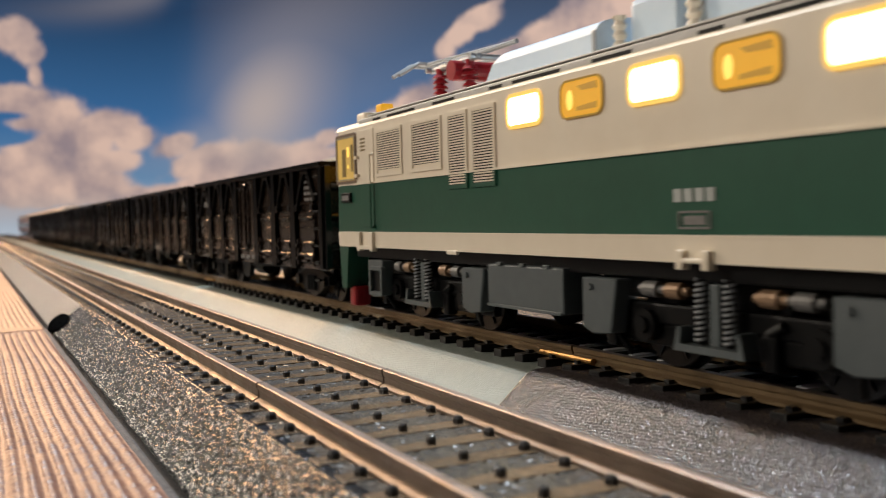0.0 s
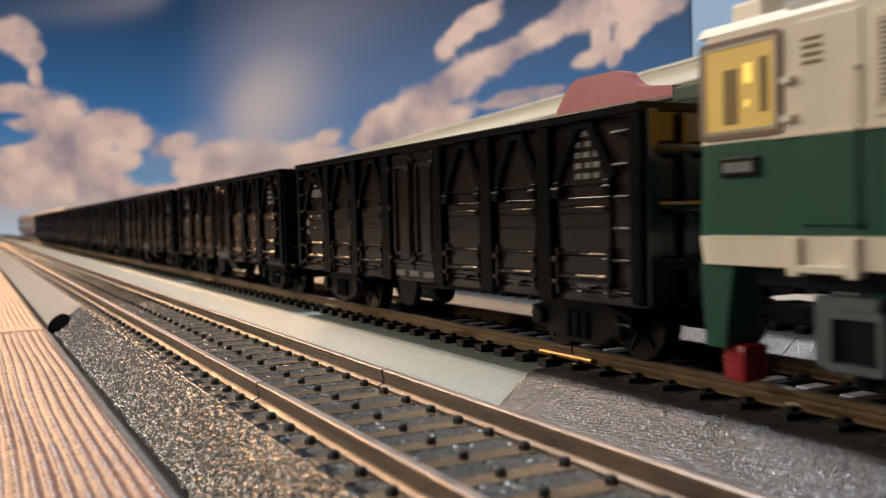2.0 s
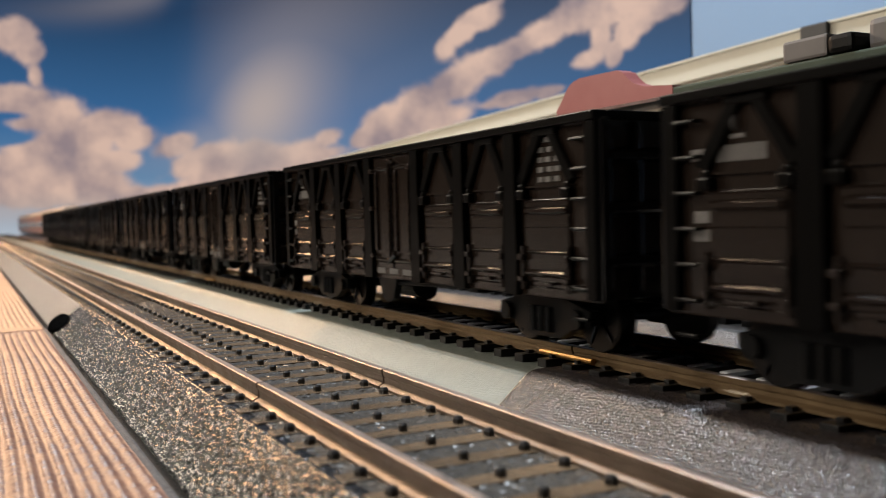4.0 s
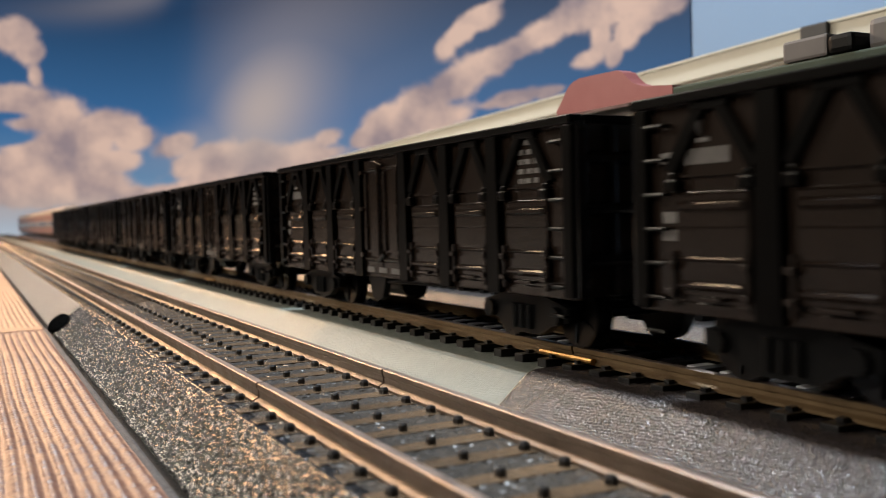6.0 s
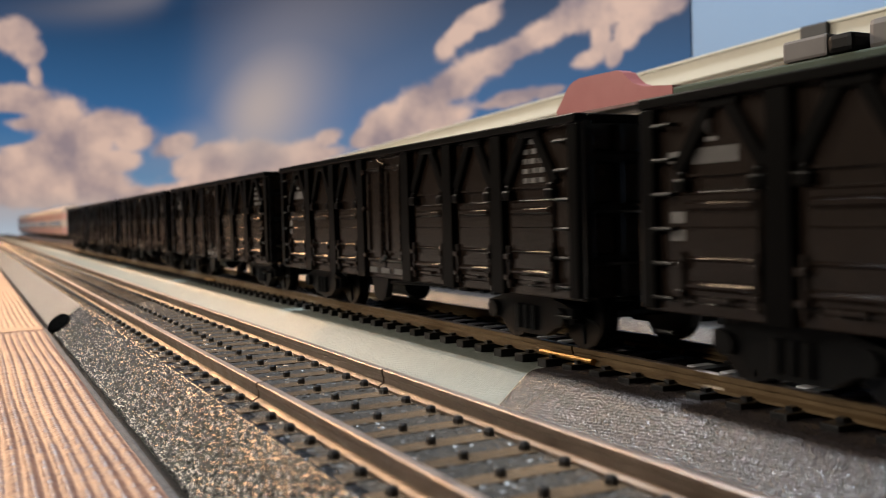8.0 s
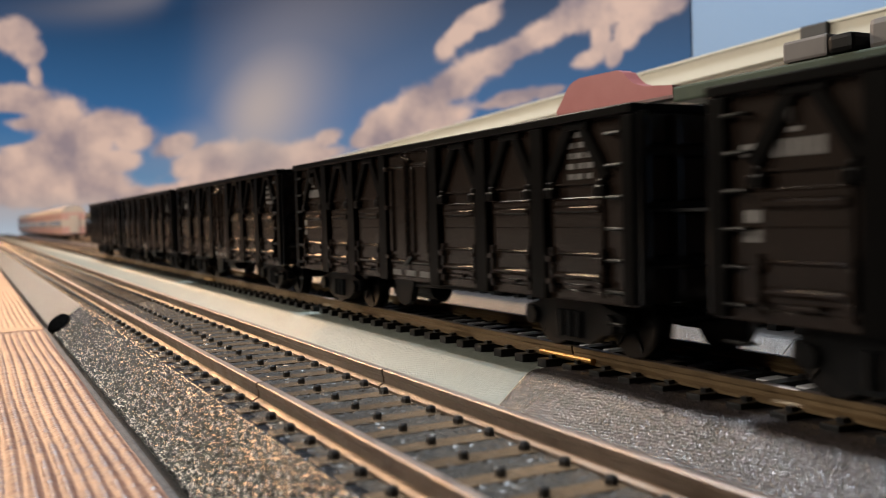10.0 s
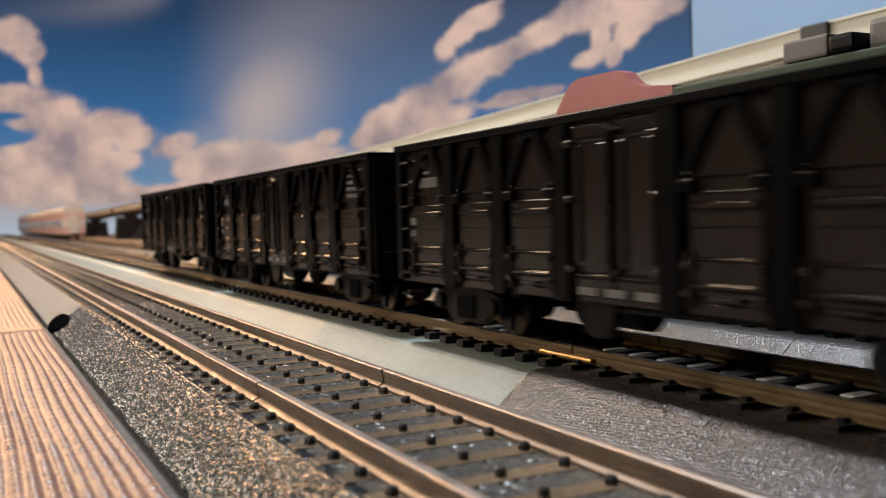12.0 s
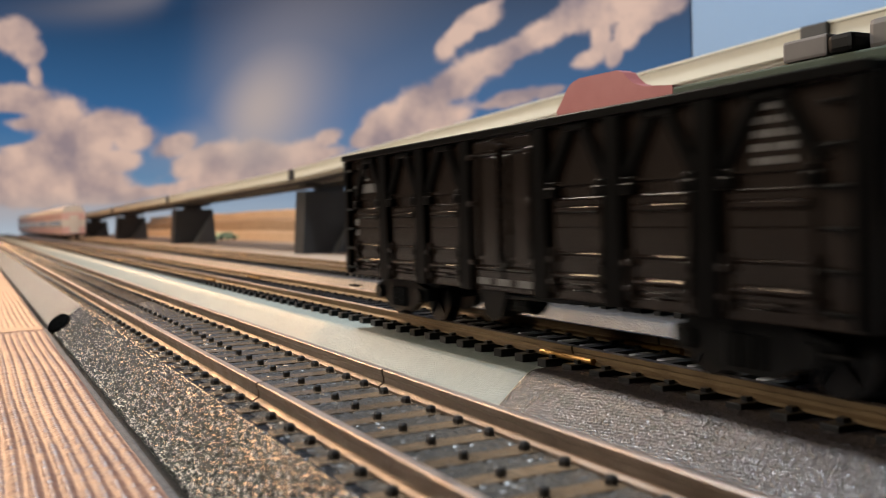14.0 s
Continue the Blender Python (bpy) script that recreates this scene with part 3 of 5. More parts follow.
def make_wagon():
    w = thing("freight_wagon", "black-brown open-top model freight wagon with braced sides", "freight wagon", "freight train")
    half = WL / 2
    xo, xi = 0.0182, 0.0168           # outer face of the posts, face of the panels
    zb, zt = 0.0086, 0.0352
    bm = bm_new()
    for s in (-1, 1):
        box(bm, s * xi, s * (xi - 0.0008), -half + 0.0005, half - 0.0005, zb, zt - 0.0004)
        box(bm, -xi + 0.0009, xi - 0.0009, s * (half - 0.0012), s * (half - 0.0004), zb, zt - 0.0004)
    part("side_shell", bm, WAGON, w)
    bm = bm_new()
    box(bm, -xi + 0.0009, xi - 0.0009, -half + 0.0013, half - 0.0013, zb, zb + 0.001)
    part("floor", bm, WAGON_IN, w)
    # rim
    bm = bm_new()
    for s in (-1, 1):
        box(bm, s * (xi - 0.0010), s * (xo + 0.0002), -half, half, zt - 0.0013, zt, 0.0002)
        box(bm, -xi + 0.0012, xi - 0.0012, s * (half - 0.0013), s * half, zt - 0.0013, zt, 0.0002)
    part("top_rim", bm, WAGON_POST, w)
    posts = (-0.0702, -0.0475, -0.0299, -0.0118, 0.0118, 0.0299, 0.0475, 0.0702)
    for s in (-1, 1):
        for i, y in enumerate(posts):
            bm = bm_new()
            if i in (0, 7):
                y -= math.copysign(0.0012, y)
                box(bm, s * (xi + 0.0001), s * (xo - 0.0002), y - 0.0011, y + 0.0011, zb, zt - 0.0014, 0.00015)
            else:
                extrude_profile(bm, [(y - 0.0019, zb - 0.0004), (y + 0.0019, zb - 0.0004), (y + 0.0015, zt - 0.0014), (y - 0.0015, zt - 0.0014)], s * (xi + 0.0001), s * xo, "x")
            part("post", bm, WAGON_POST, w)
        # sill along the bottom
        bm = bm_new()
        box(bm, s * (xi - 0.0006), s * (xi + 0.0003), -half + 0.0002, half - 0.0002, zb - 0.0004, zb + 0.0012, 0.0002)
        part("side_sill", bm, WAGON, w)
        spans = [(posts[i], posts[i + 1]) for i in (0, 1, 2, 4, 5, 6)]
        for a, b in spans:
            if abs(a) > 0.06:
                a += 0.0040
            if abs(b) > 0.06:
                b -= 0.0040
            m = (a + b) / 2
            # diagonal braces
            for e in (-1, 1):
                bm = bm_new()
                y_low = a + 0.0016 if e < 0 else b - 0.0016
                x0, x1 = s * (xi + 0.0001), s * (xi + 0.0009)
                d = 0.0009
                pts = [(m + e * 0.0003, zt - 0.0014), (m + e * (0.0003 + 2 * d), zt - 0.0014), (y_low, 0.0262), (y_low - e * 2 * d * 0.9, 0.0255)]
                extrude_profile(bm, pts, x0, x1, "x")
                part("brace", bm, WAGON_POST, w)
            # drop flap with hinge bar, ribs and latches
            f0, f1 = a + 0.0034, b - 0.0034
            bm = bm_new()
            box(bm, s * (xi + 0.0001), s * (xi + 0.0006), f0, f1, zb + 0.0020, 0.0232, 0.00015)
            flap = part("drop_flap", bm, WAGON, w)
            for z0, z1, deep in ((0.0228, 0.0231, 0.0008), (0.0208, 0.0221, 0.0011), (0.0188, 0.0190, 0.0008), (0.0148, 0.0154, 0.0010), (0.0113, 0.0124, 0.0012)):
                bm = bm_new()
                box(bm, s * (xi + 0.0005), s * (xi + deep), f0 + 0.0004, f1 - 0.0004, z0, z1, min((z1 - z0) * 0.45, 0.0004), 1)
                part("rib", bm, WAGON, flap)
            bm = bm_new()
            box(bm, s * (xi + 0.0001), s * (xi + 0.0006), f0 - 0.0010, f1 + 0.0010, 0.0250, 0.0253)
            part("hinge_bar", bm, WAGON, flap)
            bm = bm_new()
            for yy in (f0 - 0.0002, f1 + 0.0002):
                box(bm, s * (xi + 0.0001), s * (xi + 0.0015), yy - 0.0010, yy + 0.0010, 0.0232, 0.0248, 0.0003)
                box(bm, s * (xi + 0.0001), s * (xi + 0.0012), yy - 0.0005, yy + 0.0005, 0.0247, 0.0256, 0.0002)
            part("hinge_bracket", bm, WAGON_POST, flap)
            # gussets under the rim where the braces meet it
            bm = bm_new()
            box(bm, s * (xi + 0.0001), s * (xi + 0.0010), m - 0.0030, m + 0.0030, zt - 0.0024, zt - 0.0013, 0.0002)
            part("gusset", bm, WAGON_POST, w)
            bm = bm_new()
            for yy in (f0 - 0.0002, f1 + 0.0002):
                rod(bm, (s * (xi + 0.0009), yy, 0.0092), (s * (xi + 0.0009), yy, 0.0160), 0.0004, 6)
                box(bm, s * (xi + 0.0001), s * (xi + 0.0017), yy - 0.0006, yy + 0.0006, 0.0138, 0.0147, 0.0001)
                box(bm, s * (xi + 0.0001), s * (xi + 0.0017), yy - 0.0006, yy + 0.0006, 0.0105, 0.0113, 0.0001)
            box(bm, s * (xi + 0.0005), s * (xi + 0.0015), m - 0.0022, m + 0.0022, 0.0101, 0.0106, 0.0001)
            part("latch", bm, WAGON, flap)
        # double side door
        for e in (-1, 1):
            bm = bm_new()
            y0, y1 = sorted((e * 0.0004, e * 0.0096))
            box(bm, s * (xi + 0.0001), s * (xi + 0.0006), y0, y1, zb + 0.0004, zt - 0.0018, 0.00015)
            door = part("side_door", bm, WAGON, w)
            bm = bm_new()
            for yy in (y0 + 0.0016, y1 - 0.0016):
                box(bm, s * (xi + 0.0005), s * (xi + 0.0011), yy - 0.0006, yy + 0.0006, 0.0140, zt - 0.0046, 0.0002)
            for z0, z1 in ((0.0116, 0.0126), (zt - 0.0045, zt - 0.0036)):
                box(bm, s * (xi + 0.0005), s * (xi + 0.0011), y0 + 0.0008, y1 - 0.0008, z0, z1, 0.0004, 1)
            part("ribs", bm, WAGON, door)
            bm = bm_new()
            for zz in (0.0125, 0.0225, zt - 0.0048):
                box(bm, s * (xi + 0.0005), s * (xi + 0.0017), e * 0.0094 - 0.0008, e * 0.0094 + 0.0008, zz, zz + 0.0009, 0.0001)
            part("hinge", bm, WAGON, door)
        bm = bm_new()
        rod(bm, (s * (xi + 0.0012), 0.0004, zb + 0.0030), (s * (xi + 0.0012), 0.0004, zt - 0.003), 0.0004, 6)
        rod(bm, (s * (xi + 0.0013), -0.0020, zb + 0.0048), (s * (xi + 0.0013), 0.0012, zb + 0.0030), 0.0004, 6)
        rod(bm, (s * (xi + 0.0013), -0.0020, zt - 0.0034), (s * (xi + 0.0013), 0.0014, zt - 0.0024), 0.0004, 6)
        part("locking_bar", bm, WAGON, w)
        # end ladder steps on the side
        for e in (-1, 1):
            for k in range(7):
                bm = bm_new()
                z = 0.0058 + k * 0.0043
                y = e * (half - 0.0042)
                a, b = s * (xi - 0.0002), s * (xi + 0.0012)
                tube(bm, [(a, y - 0.0016, z), (b, y - 0.0016, z), (b, y + 0.0016, z), (a, y + 0.0016, z)], 0.00028, 6)
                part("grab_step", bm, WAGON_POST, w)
        # worn lettering as plain bars
        x0, x1 = s * (xi + 0.00002), s * (xi + 0.00012)
        bars = [(half - 0.0075, half - 0.0045, 0.0172, 0.0186), (half - 0.0076, half - 0.0046, 0.0194, 0.0208), (half - 0.0068, half - 0.0042, 0.0268, 0.0282)]
        bars += [(half - 0.0095 - k * 0.0013, half - 0.0086 - k * 0.0013, 0.0265, 0.0284) for k in range(6)]
        for k in range(5):
            for j in range(3):
                yy = -half + 0.0105 + j * 0.0022 - 0.0002 * (k % 2)
                bars.append((yy, yy + 0.0012 + 0.0004 * ((k + j) % 2), 0.0258 + k * 0.0015, 0.0266 + k * 0.0015))
        for y0, y1, z0, z1 in bars:
            bm = bm_new()
            box(bm, x0, x1, y0, y1, z0, z1)
            part("lettering_bar", bm, PRINT, w, "worn white bar")
        for k in range(3):
            bm = bm_new()
            yy = -0.0085 + k * 0.0064
            box(bm, s * (xi + 0.00062), s * (xi + 0.00072), yy, yy + 0.0040, zb + 0.0007, zb + 0.0018)
            part("lettering_bar", bm, PRINT, w, "worn white bar")
        bm = bm_new()
        cy = half - 0.0118
        rod(bm, (x0, cy, 0.0308), (x1, cy, 0.0308), 0.0010, 12)
        box(bm, x0, x1, cy - 0.0010, cy + 0.0010, 0.0291, 0.0296)
        part("emblem", bm, PRINT, w, "small worn white round emblem")
    # ends: ribs across and a hand wheel
    for e in (-1, 1):
        bm = bm_new()
        for z in (0.0290, 0.0215, 0.0140):
            rod(bm, (-xi + 0.001, e * (half - 0.0001), z), (xi - 0.001, e * (half - 0.0001), z), 0.0011, 14)
        for x in (-0.0166, 0.0166):
            box(bm, x - 0.0008, x + 0.0008, e * (half - 0.0003), e * (half + 0.0008), zb, zt - 0.001, 0.0002)
        part("end_ribs", bm, BLACK_GLOSS, w)
        for x in (-0.0110, -0.0037, 0.0037, 0.0110):
            bm = bm_new()
            box(bm, x - 0.0006, x + 0.0006, e * (half - 0.0003), e * (half + 0.0007), zb, zt - 0.0014, 0.0002)
            part("end_stiffener", bm, BLACK_GLOSS, w)
        bm = bm_new()
        box(bm, -0.0022, 0.0022, e * (half - 0.004), e * (half + 0.0030), 0.0060, 0.0088, 0.0004)
        box(bm, -0.0016, 0.0016, e * (half + 0.0030), e * (half + 0.0075), 0.0064, 0.0084, 0.0005)
        part("coupler", bm, BLACK, w)
    # underframe
    bm = bm_new()
    box(bm, -0.0020, 0.0020, -half + 0.002, half - 0.002, 0.0068, zb, 0.0003)
    for y in (-0.03, -0.012, 0.012, 0.03):
        box(bm, -0.0150, 0.0150, y - 0.001, y + 0.001, 0.0072, zb)
    part("centre_sill", bm, BLACK, w)
    bm = bm_new()
    rod(bm, (-0.0105, 0.0005, 0.0064), (-0.0105, 0.0095, 0.0064), 0.0024, 16)
    part("brake_cylinder", bm, BLACK, w)
    bm = bm_new()
    extrude_profile(bm, [(0.0005, 0.0086), (0.0100, 0.0086), (0.0082, 0.0040), (0.0064, 0.0032), (0.0042, 0.0032), (0.0024, 0.0040)], -0.0166, -0.0152, "x")
    rod(bm, (-0.0158, -0.030, 0.0082), (-0.0158, 0.006, 0.0072), 0.0004, 6)
    part("brake_rigging", bm, BLACK, w)
    for e in (-1, 1):
        bog = new("bogie", None)
        bog.parent = w
        bog.empty_display_size = 0.003
        bog.location.y = e * 0.0495
        for s in (-1, 1):
            bm = bm_new()
            pts = [(-0.0128, 0.0040), (-0.0128, 0.0062), (-0.0062, 0.0078), (0.0062, 0.0078), (0.0128, 0.0062), (0.0128, 0.0040), (0.0088, 0.0034), (0.0048, 0.0014), (-0.0048, 0.0014), (-0.0088, 0.0034)]
            extrude_profile(bm, pts, s * 0.0118, s * 0.0136, "x")
            for y in (-0.0101, 0.0101):
                rod(bm, (s * 0.0130, y, 0.0048), (s * 0.0146, y, 0.0048), 0.0015, 10)
            for y in (-0.0022, 0, 0.0022):
                rod(bm, (s * 0.0137, y, 0.0022), (s * 0.0137, y, 0.0062), 0.0008, 8)
            part("side_frame", bm, BLACK, bog)
        bm = bm_new()
        box(bm, -0.0116, 0.0116, -0.0022, 0.0022, 0.0036, 0.0056, 0.0003)
        part("bolster", bm, BLACK, bog)
        for y in (-0.0101, 0.0101):
            ob = part("wheelset", wheel_bm(), WHEEL, bog, smooth=False)
            ob.location = (0, y, 0.0048)
    return w


def wheel_bm(r=0.0052, spokes=5):
    """Two wheels on an axle along x, centred on the axle, with flanges and lightening holes marked by raised ribs."""
    bm = bm_new()
    for s in (-1, 1):
        rod(bm, (s * 0.0074, 0, 0), (s * 0.0098, 0, 0), r, 24)
        rod(bm, (s * 0.0072, 0, 0), (s * 0.0076, 0, 0), r + 0.0005, 24)
        rod(bm, (s * 0.0097, 0, 0), (s * 0.0104, 0, 0), 0.0013, 10)
        for k in range(spokes):
            a = 2 * math.pi * k / spokes
            c, d = math.cos(a), math.sin(a)
            rod(bm, (s * 0.0099, 0.0012 * c, 0.0012 * d), (s * 0.0099, (r - 0.0008) * c, (r - 0.0008) * d), 0.0003, 5)
    rod(bm, (-0.0115, 0, 0), (0.0115, 0, 0), 0.0008, 8)
    return bm


# ---- electric locomotive ----
LL = 0.246


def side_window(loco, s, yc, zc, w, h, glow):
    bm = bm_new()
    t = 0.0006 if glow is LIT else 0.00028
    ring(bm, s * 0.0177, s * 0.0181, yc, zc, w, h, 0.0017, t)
    win = part("window", bm, GOLD_RIM if glow is LIT else AMBER_RIM, loco, "amber translucent window rim with the window's spilled glow put in")
    bm = bm_new()
    pts = [(yc + a, zc + b) for a, b in rounded(w - 2 * t + 0.0001, h - 2 * t + 0.0001, 0.0012)]
    extrude_profile(bm, pts, s * 0.01786, s * 0.01800, "x")
    part("lit_pane", bm, glow, win, "glowing warm white pane" if glow is LIT else "amber pane with dim interior")
    if glow is AMBER:
        # flat bars of weaker emission draw the darker areas into the pane
        bm = bm_new()
        bar = [(yc + w * a, zc + h * b) for a, b in ((0.08, 0.30), (-0.36, 0.34), (-0.38, 0.16), (-0.02, 0.18))]
        extrude_profile(bm, bar, s * 0.01800, s * 0.01806, "x")
        bar = [(yc + w * a, zc + h * b) for a, b in ((0.10, -0.22), (-0.36, -0.16), (-0.36, -0.32), (0.10, -0.32))]
        extrude_profile(bm, bar, s * 0.01800, s * 0.01803, "x")
        part("machinery", bm, AMBER_SHAPE, win)
        # flat glowing spot drawn on the pane as its highlight
        bm = bm_new()
        spot = [(yc + w * (0.26 + 0.075 * math.cos(a)), zc + h * (-0.02 + 0.26 * math.sin(a))) for a in [2 * math.pi * k / 14 for k in range(14)]]
        extrude_profile(bm, spot, s * 0.01800, s * 0.01804, "x")
        part("reflector", bm, AMBER_BRIGHT, win, "bright amber highlight drawn on the pane")


def louvre(loco, s, y0, y1, z0, z1, mat, split=None):
    """A framed louvre: the frame, a dark backing and single slats; slats below split are green."""
    bm = bm_new()
    t = 0.0007
    xo = s * 0.0181
    sp = split or z0
    for b in ((y0, y1, z1 - t, z1), (y0, y0 + t, sp, z1 - t), (y1 - t, y1, sp, z1 - t)):
        box(bm, s * 0.0177, xo, b[0], b[1], b[2], b[3])
    if not split:
        box(bm, s * 0.0177, xo, y0, y1, z0 - t, z0)
    fr = part("louvre_frame", bm, mat, loco)
    if split:
        bm = bm_new()
        for b in ((y0, y1, z0, z0 + t), (y0, y0 + t, z0 + t, sp), (y1 - t, y1, z0 + t, sp)):
            box(bm, s * 0.0177, xo, b[0], b[1], b[2], b[3])
        part("lower_frame", bm, GREEN, fr, "green lower part of the frame")
    # backing coloured dark to give the shade between the slats
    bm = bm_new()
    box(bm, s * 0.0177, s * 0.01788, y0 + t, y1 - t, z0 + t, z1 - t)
    part("backing", bm, LOUVRE_GAP_SHADE, fr, "backing coloured dark as the shade between slats")
    n = int((z1 - z0 - 2 * t) / 0.00046)
    for i in range(n):
        z = z0 + t + (i + 0.5) * (z1 - z0 - 2 * t) / n
        bm = bm_new()
        box(bm, s * 0.0178, s * 0.01805, y0 + t, y1 - t, z - 0.00013, z + 0.00012)
        part("slat", bm, CREAM, fr)


def make_loco():
    lo = thing("electric_locomotive", "cream and deep green model electric locomotive with lit windows", "locomotive", "freight train")
    h = LL / 2
    X = 0.0178
    zs, zg0, zg1, zr = 0.0146, 0.0179, 0.0285, 0.0410
    # body shell in painted bands, with a slightly raked cab end at both ends
    def band(name, z0, z1, mat, lab, inset0=0.0, inset1=0.0, x=X, bev=0.0):
        bm = bm_new()
        vs = []
        for z, ins in ((z0, inset0), (z1, inset1)):
            r = 0.0022
            ring_ = []
            for cx, cy, a0 in ((x - r, h - ins - r, 0), (-x + r, h - ins - r, 90), (-x + r, -h + ins + r, 180), (x - r, -h + ins + r, 270)):
                for k in range(5):
                    a = radians(a0 + 22.5 * k)
                    ring_.append(bm.verts.new((cx + r * math.cos(a), cy + r * math.sin(a), z)))
            vs.append(ring_)
        n = len(vs[0])
        for k in range(n):
            bm.faces.new((vs[0][k], vs[0][(k + 1) % n], vs[1][(k + 1) % n], vs[1][k]))
        bm.faces.new(vs[1])
        bm.faces.new(vs[0][::-1])
        return part(name, bm, mat, lo, lab)
    band("skirt_band", zs, zg0, CREAM, "cream lower band", 0.0006, 0.0, X + 0.0002)
    band("green_band", zg0, zg1, GREEN, "deep green waist band", 0.0, 0.0004)
    band("cream_band", zg1, zr, CREAM, "cream upper body", 0.0004, 0.0012)
    for s in (-1, 1):
        bm = bm_new()
        box(bm, s * (X - 0.0001), s * (X + 0.00035), -h + 0.012, h - 0.012, zg1 - 0.00012, zg1 + 0.00022)
        part("waist_bead", bm, CREAM, lo)
        bm = bm_new()
        box(bm, s * (X + 0.0001), s * (X + 0.0003), -h + 0.003, h - 0.003, zg0 - 0.0002, zg0 + 0.0001)
        part("skirt_bead", bm, CREAM, lo)
    # roof: shallow arch
    bm = bm_new()
    pts = [(-X, zr)]
    for k in range(13):
        a = math.pi - math.pi * k / 12
        pts.append((X * 0.985 * math.cos(a), zr + 0.0004 + 0.0020 * math.sin(a) ** 0.7))
    pts.append((X, zr))
    extrude_profile(bm, pts, -h + 0.0012, h - 0.0012)
    part("roof", bm, CREAM, lo)
    # pale fascia along the roof edge, slotted, with a walkway plate on it
    for s in (-1, 1):
        bm = bm_new()
        box(bm, s * 0.0160, s * 0.0173, -h + 0.014, h - 0.014, zr + 0.0002, zr + 0.0018, 0.0003)
        fascia = part("roof_fascia", bm, FASCIA, lo, "pale grey slotted roof edge")
        for k in range(13):
            bm = bm_new()
            y = -h + 0.020 + k * 0.0166
            box(bm, s * 0.0172, s * 0.01736, y, y + 0.0042 + 0.0046 * (k % 3), zr + 0.0007, zr + 0.0012)
            part("slot", bm, BLACK, fascia)
        bm = bm_new()
        box(bm, s * 0.0142, s * 0.0175, -h + 0.02, h - 0.02, zr + 0.0019, zr + 0.0022, 0.0001)
        part("walkway_plate", bm, FASCIA, lo)
    for e in (-1, 1):
        # rear cab details sit near y = e * h
        bm = bm_new()
        for x in (-0.009, 0.009):
            box(bm, x - 0.0035, x + 0.0035, e * (h - 0.0060), e * (h - 0.0012), zr + 0.0018, zr + 0.0046, 0.0006)
        part("headlight_housing", bm, CREAM, lo)
        bm = bm_new()
        box(bm, -0.0155, -0.0125, e * (h - 0.0230), e * (h - 0.0200), zr + 0.0018, zr + 0.0045, 0.0004)
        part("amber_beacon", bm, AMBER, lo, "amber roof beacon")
        # end windows
        for x in (-0.0085, 0.0085):
            bm = bm_new()
            box(bm, x - 0.0068, x + 0.0068, e * (h - 0.0020), e * (h + 0.0002), 0.0300, 0.0392, 0.0002)
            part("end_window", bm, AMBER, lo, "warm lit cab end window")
        for s in (-1, 1):
            y0, y1 = sorted((e * (h - 0.0140), e * (h - 0.0016)))
            yc, zc, w, hh = (y0 + y1) / 2, 0.0345, y1 - y0, 0.0112
            bm = bm_new()
            ring(bm, s * 0.0177, s * 0.0181, yc, zc, w, hh, 0.0008, 0.0006)
            win = part("cab_window", bm, BROWN_FRAME, lo, "brown-framed lit cab side window")
            bm = bm_new()
            pts = [(yc + a, zc + b) for a, b in rounded(w - 0.0011, hh - 0.0011, 0.0004)]
            extrude_profile(bm, pts, s * 0.01782, s * 0.01792, "x")
            part("lit_pane", bm, CAB_GLOW, win, "dim yellow lit pane")
            bm = bm_new()
            ring(bm, s * 0.0179, s * 0.0182, yc, zc, w - 0.0013, hh - 0.0014, 0.0005, 0.00025)
            part("inner_frame", bm, STEEL, win, "thin bright inner frame")
            bm = bm_new()
            box(bm, s * 0.01792, s * 0.01800, yc - e * 0.0042, yc - e * 0.0030, zc - 0.0030, zc + 0.0030)
            box(bm, s * 0.01792, s * 0.01800, yc + e * 0.0002, yc + e * 0.0024, zc - 0.0040, zc + 0.0022)
            part("cab_console", bm, AMBER_DARK, win)
            bm = bm_new()
            box(bm, s * 0.01792, s * 0.01802, yc - e * 0.0018, yc - e * 0.0008, zc + 0.0004, zc + 0.0026)
            box(bm, s * 0.01792, s * 0.01802, yc - e * 0.0014, yc - e * 0.0009, zc - 0.0022, zc - 0.0014)
            part("cab_lamp", bm, AMBER_BRIGHT, win, "small bright amber cab lamp")
            # cab door, grille, handrails, steps
            bm = bm_new()
            ya, yb = sorted((e * (h - 0.0160), e * (h - 0.0238)))
            box(bm, s * 0.0177, s * 0.0180, ya, yb, zg1 + 0.0002, 0.0402, 0.0001)
            door = part("cab_door", bm, CREAM, lo)
            bm = bm_new()
            box(bm, s * 0.0177, s * 0.0180, ya + 0.0004, yb - 0.0004, zg0 + 0.0012, zg1 - 0.0002, 0.0001)
            box(bm, s * 0.0177, s * 0.0183, ya, yb, zg0 + 0.0013, zg0 + 0.0017)
            part("lower_door", bm, GREEN, door, "green lower half of the door")
            for k in range(4):
                bm = bm_new()
                box(bm, s * 0.0179, s * 0.01808, e * (h - 0.0180) - 0.0013, e * (h - 0.0180) + 0.0013, 0.0356 + k * 0.0008, 0.0360 + k * 0.0008)
                part("vent_slot", bm, AMBER_DARK, door)
            bm = bm_new()
            yh = e * (h - 0.0236)
            rod(bm, (s * 0.0188, yh, zg1), (s * 0.0188, yh, 0.0345), 0.00018, 6)
            for z in (zg1, 0.0345):
                rod(bm, (s * 0.0178, yh, z), (s * 0.0188, yh, z), 0.00022, 6)
            yh2 = e * (h - 0.0150)
            for z in (0.0300, 0.0340):
                box(bm, s * 0.0178, s * 0.0187, yh2 - 0.0007, yh2 + 0.0007, z, z + 0.0007)
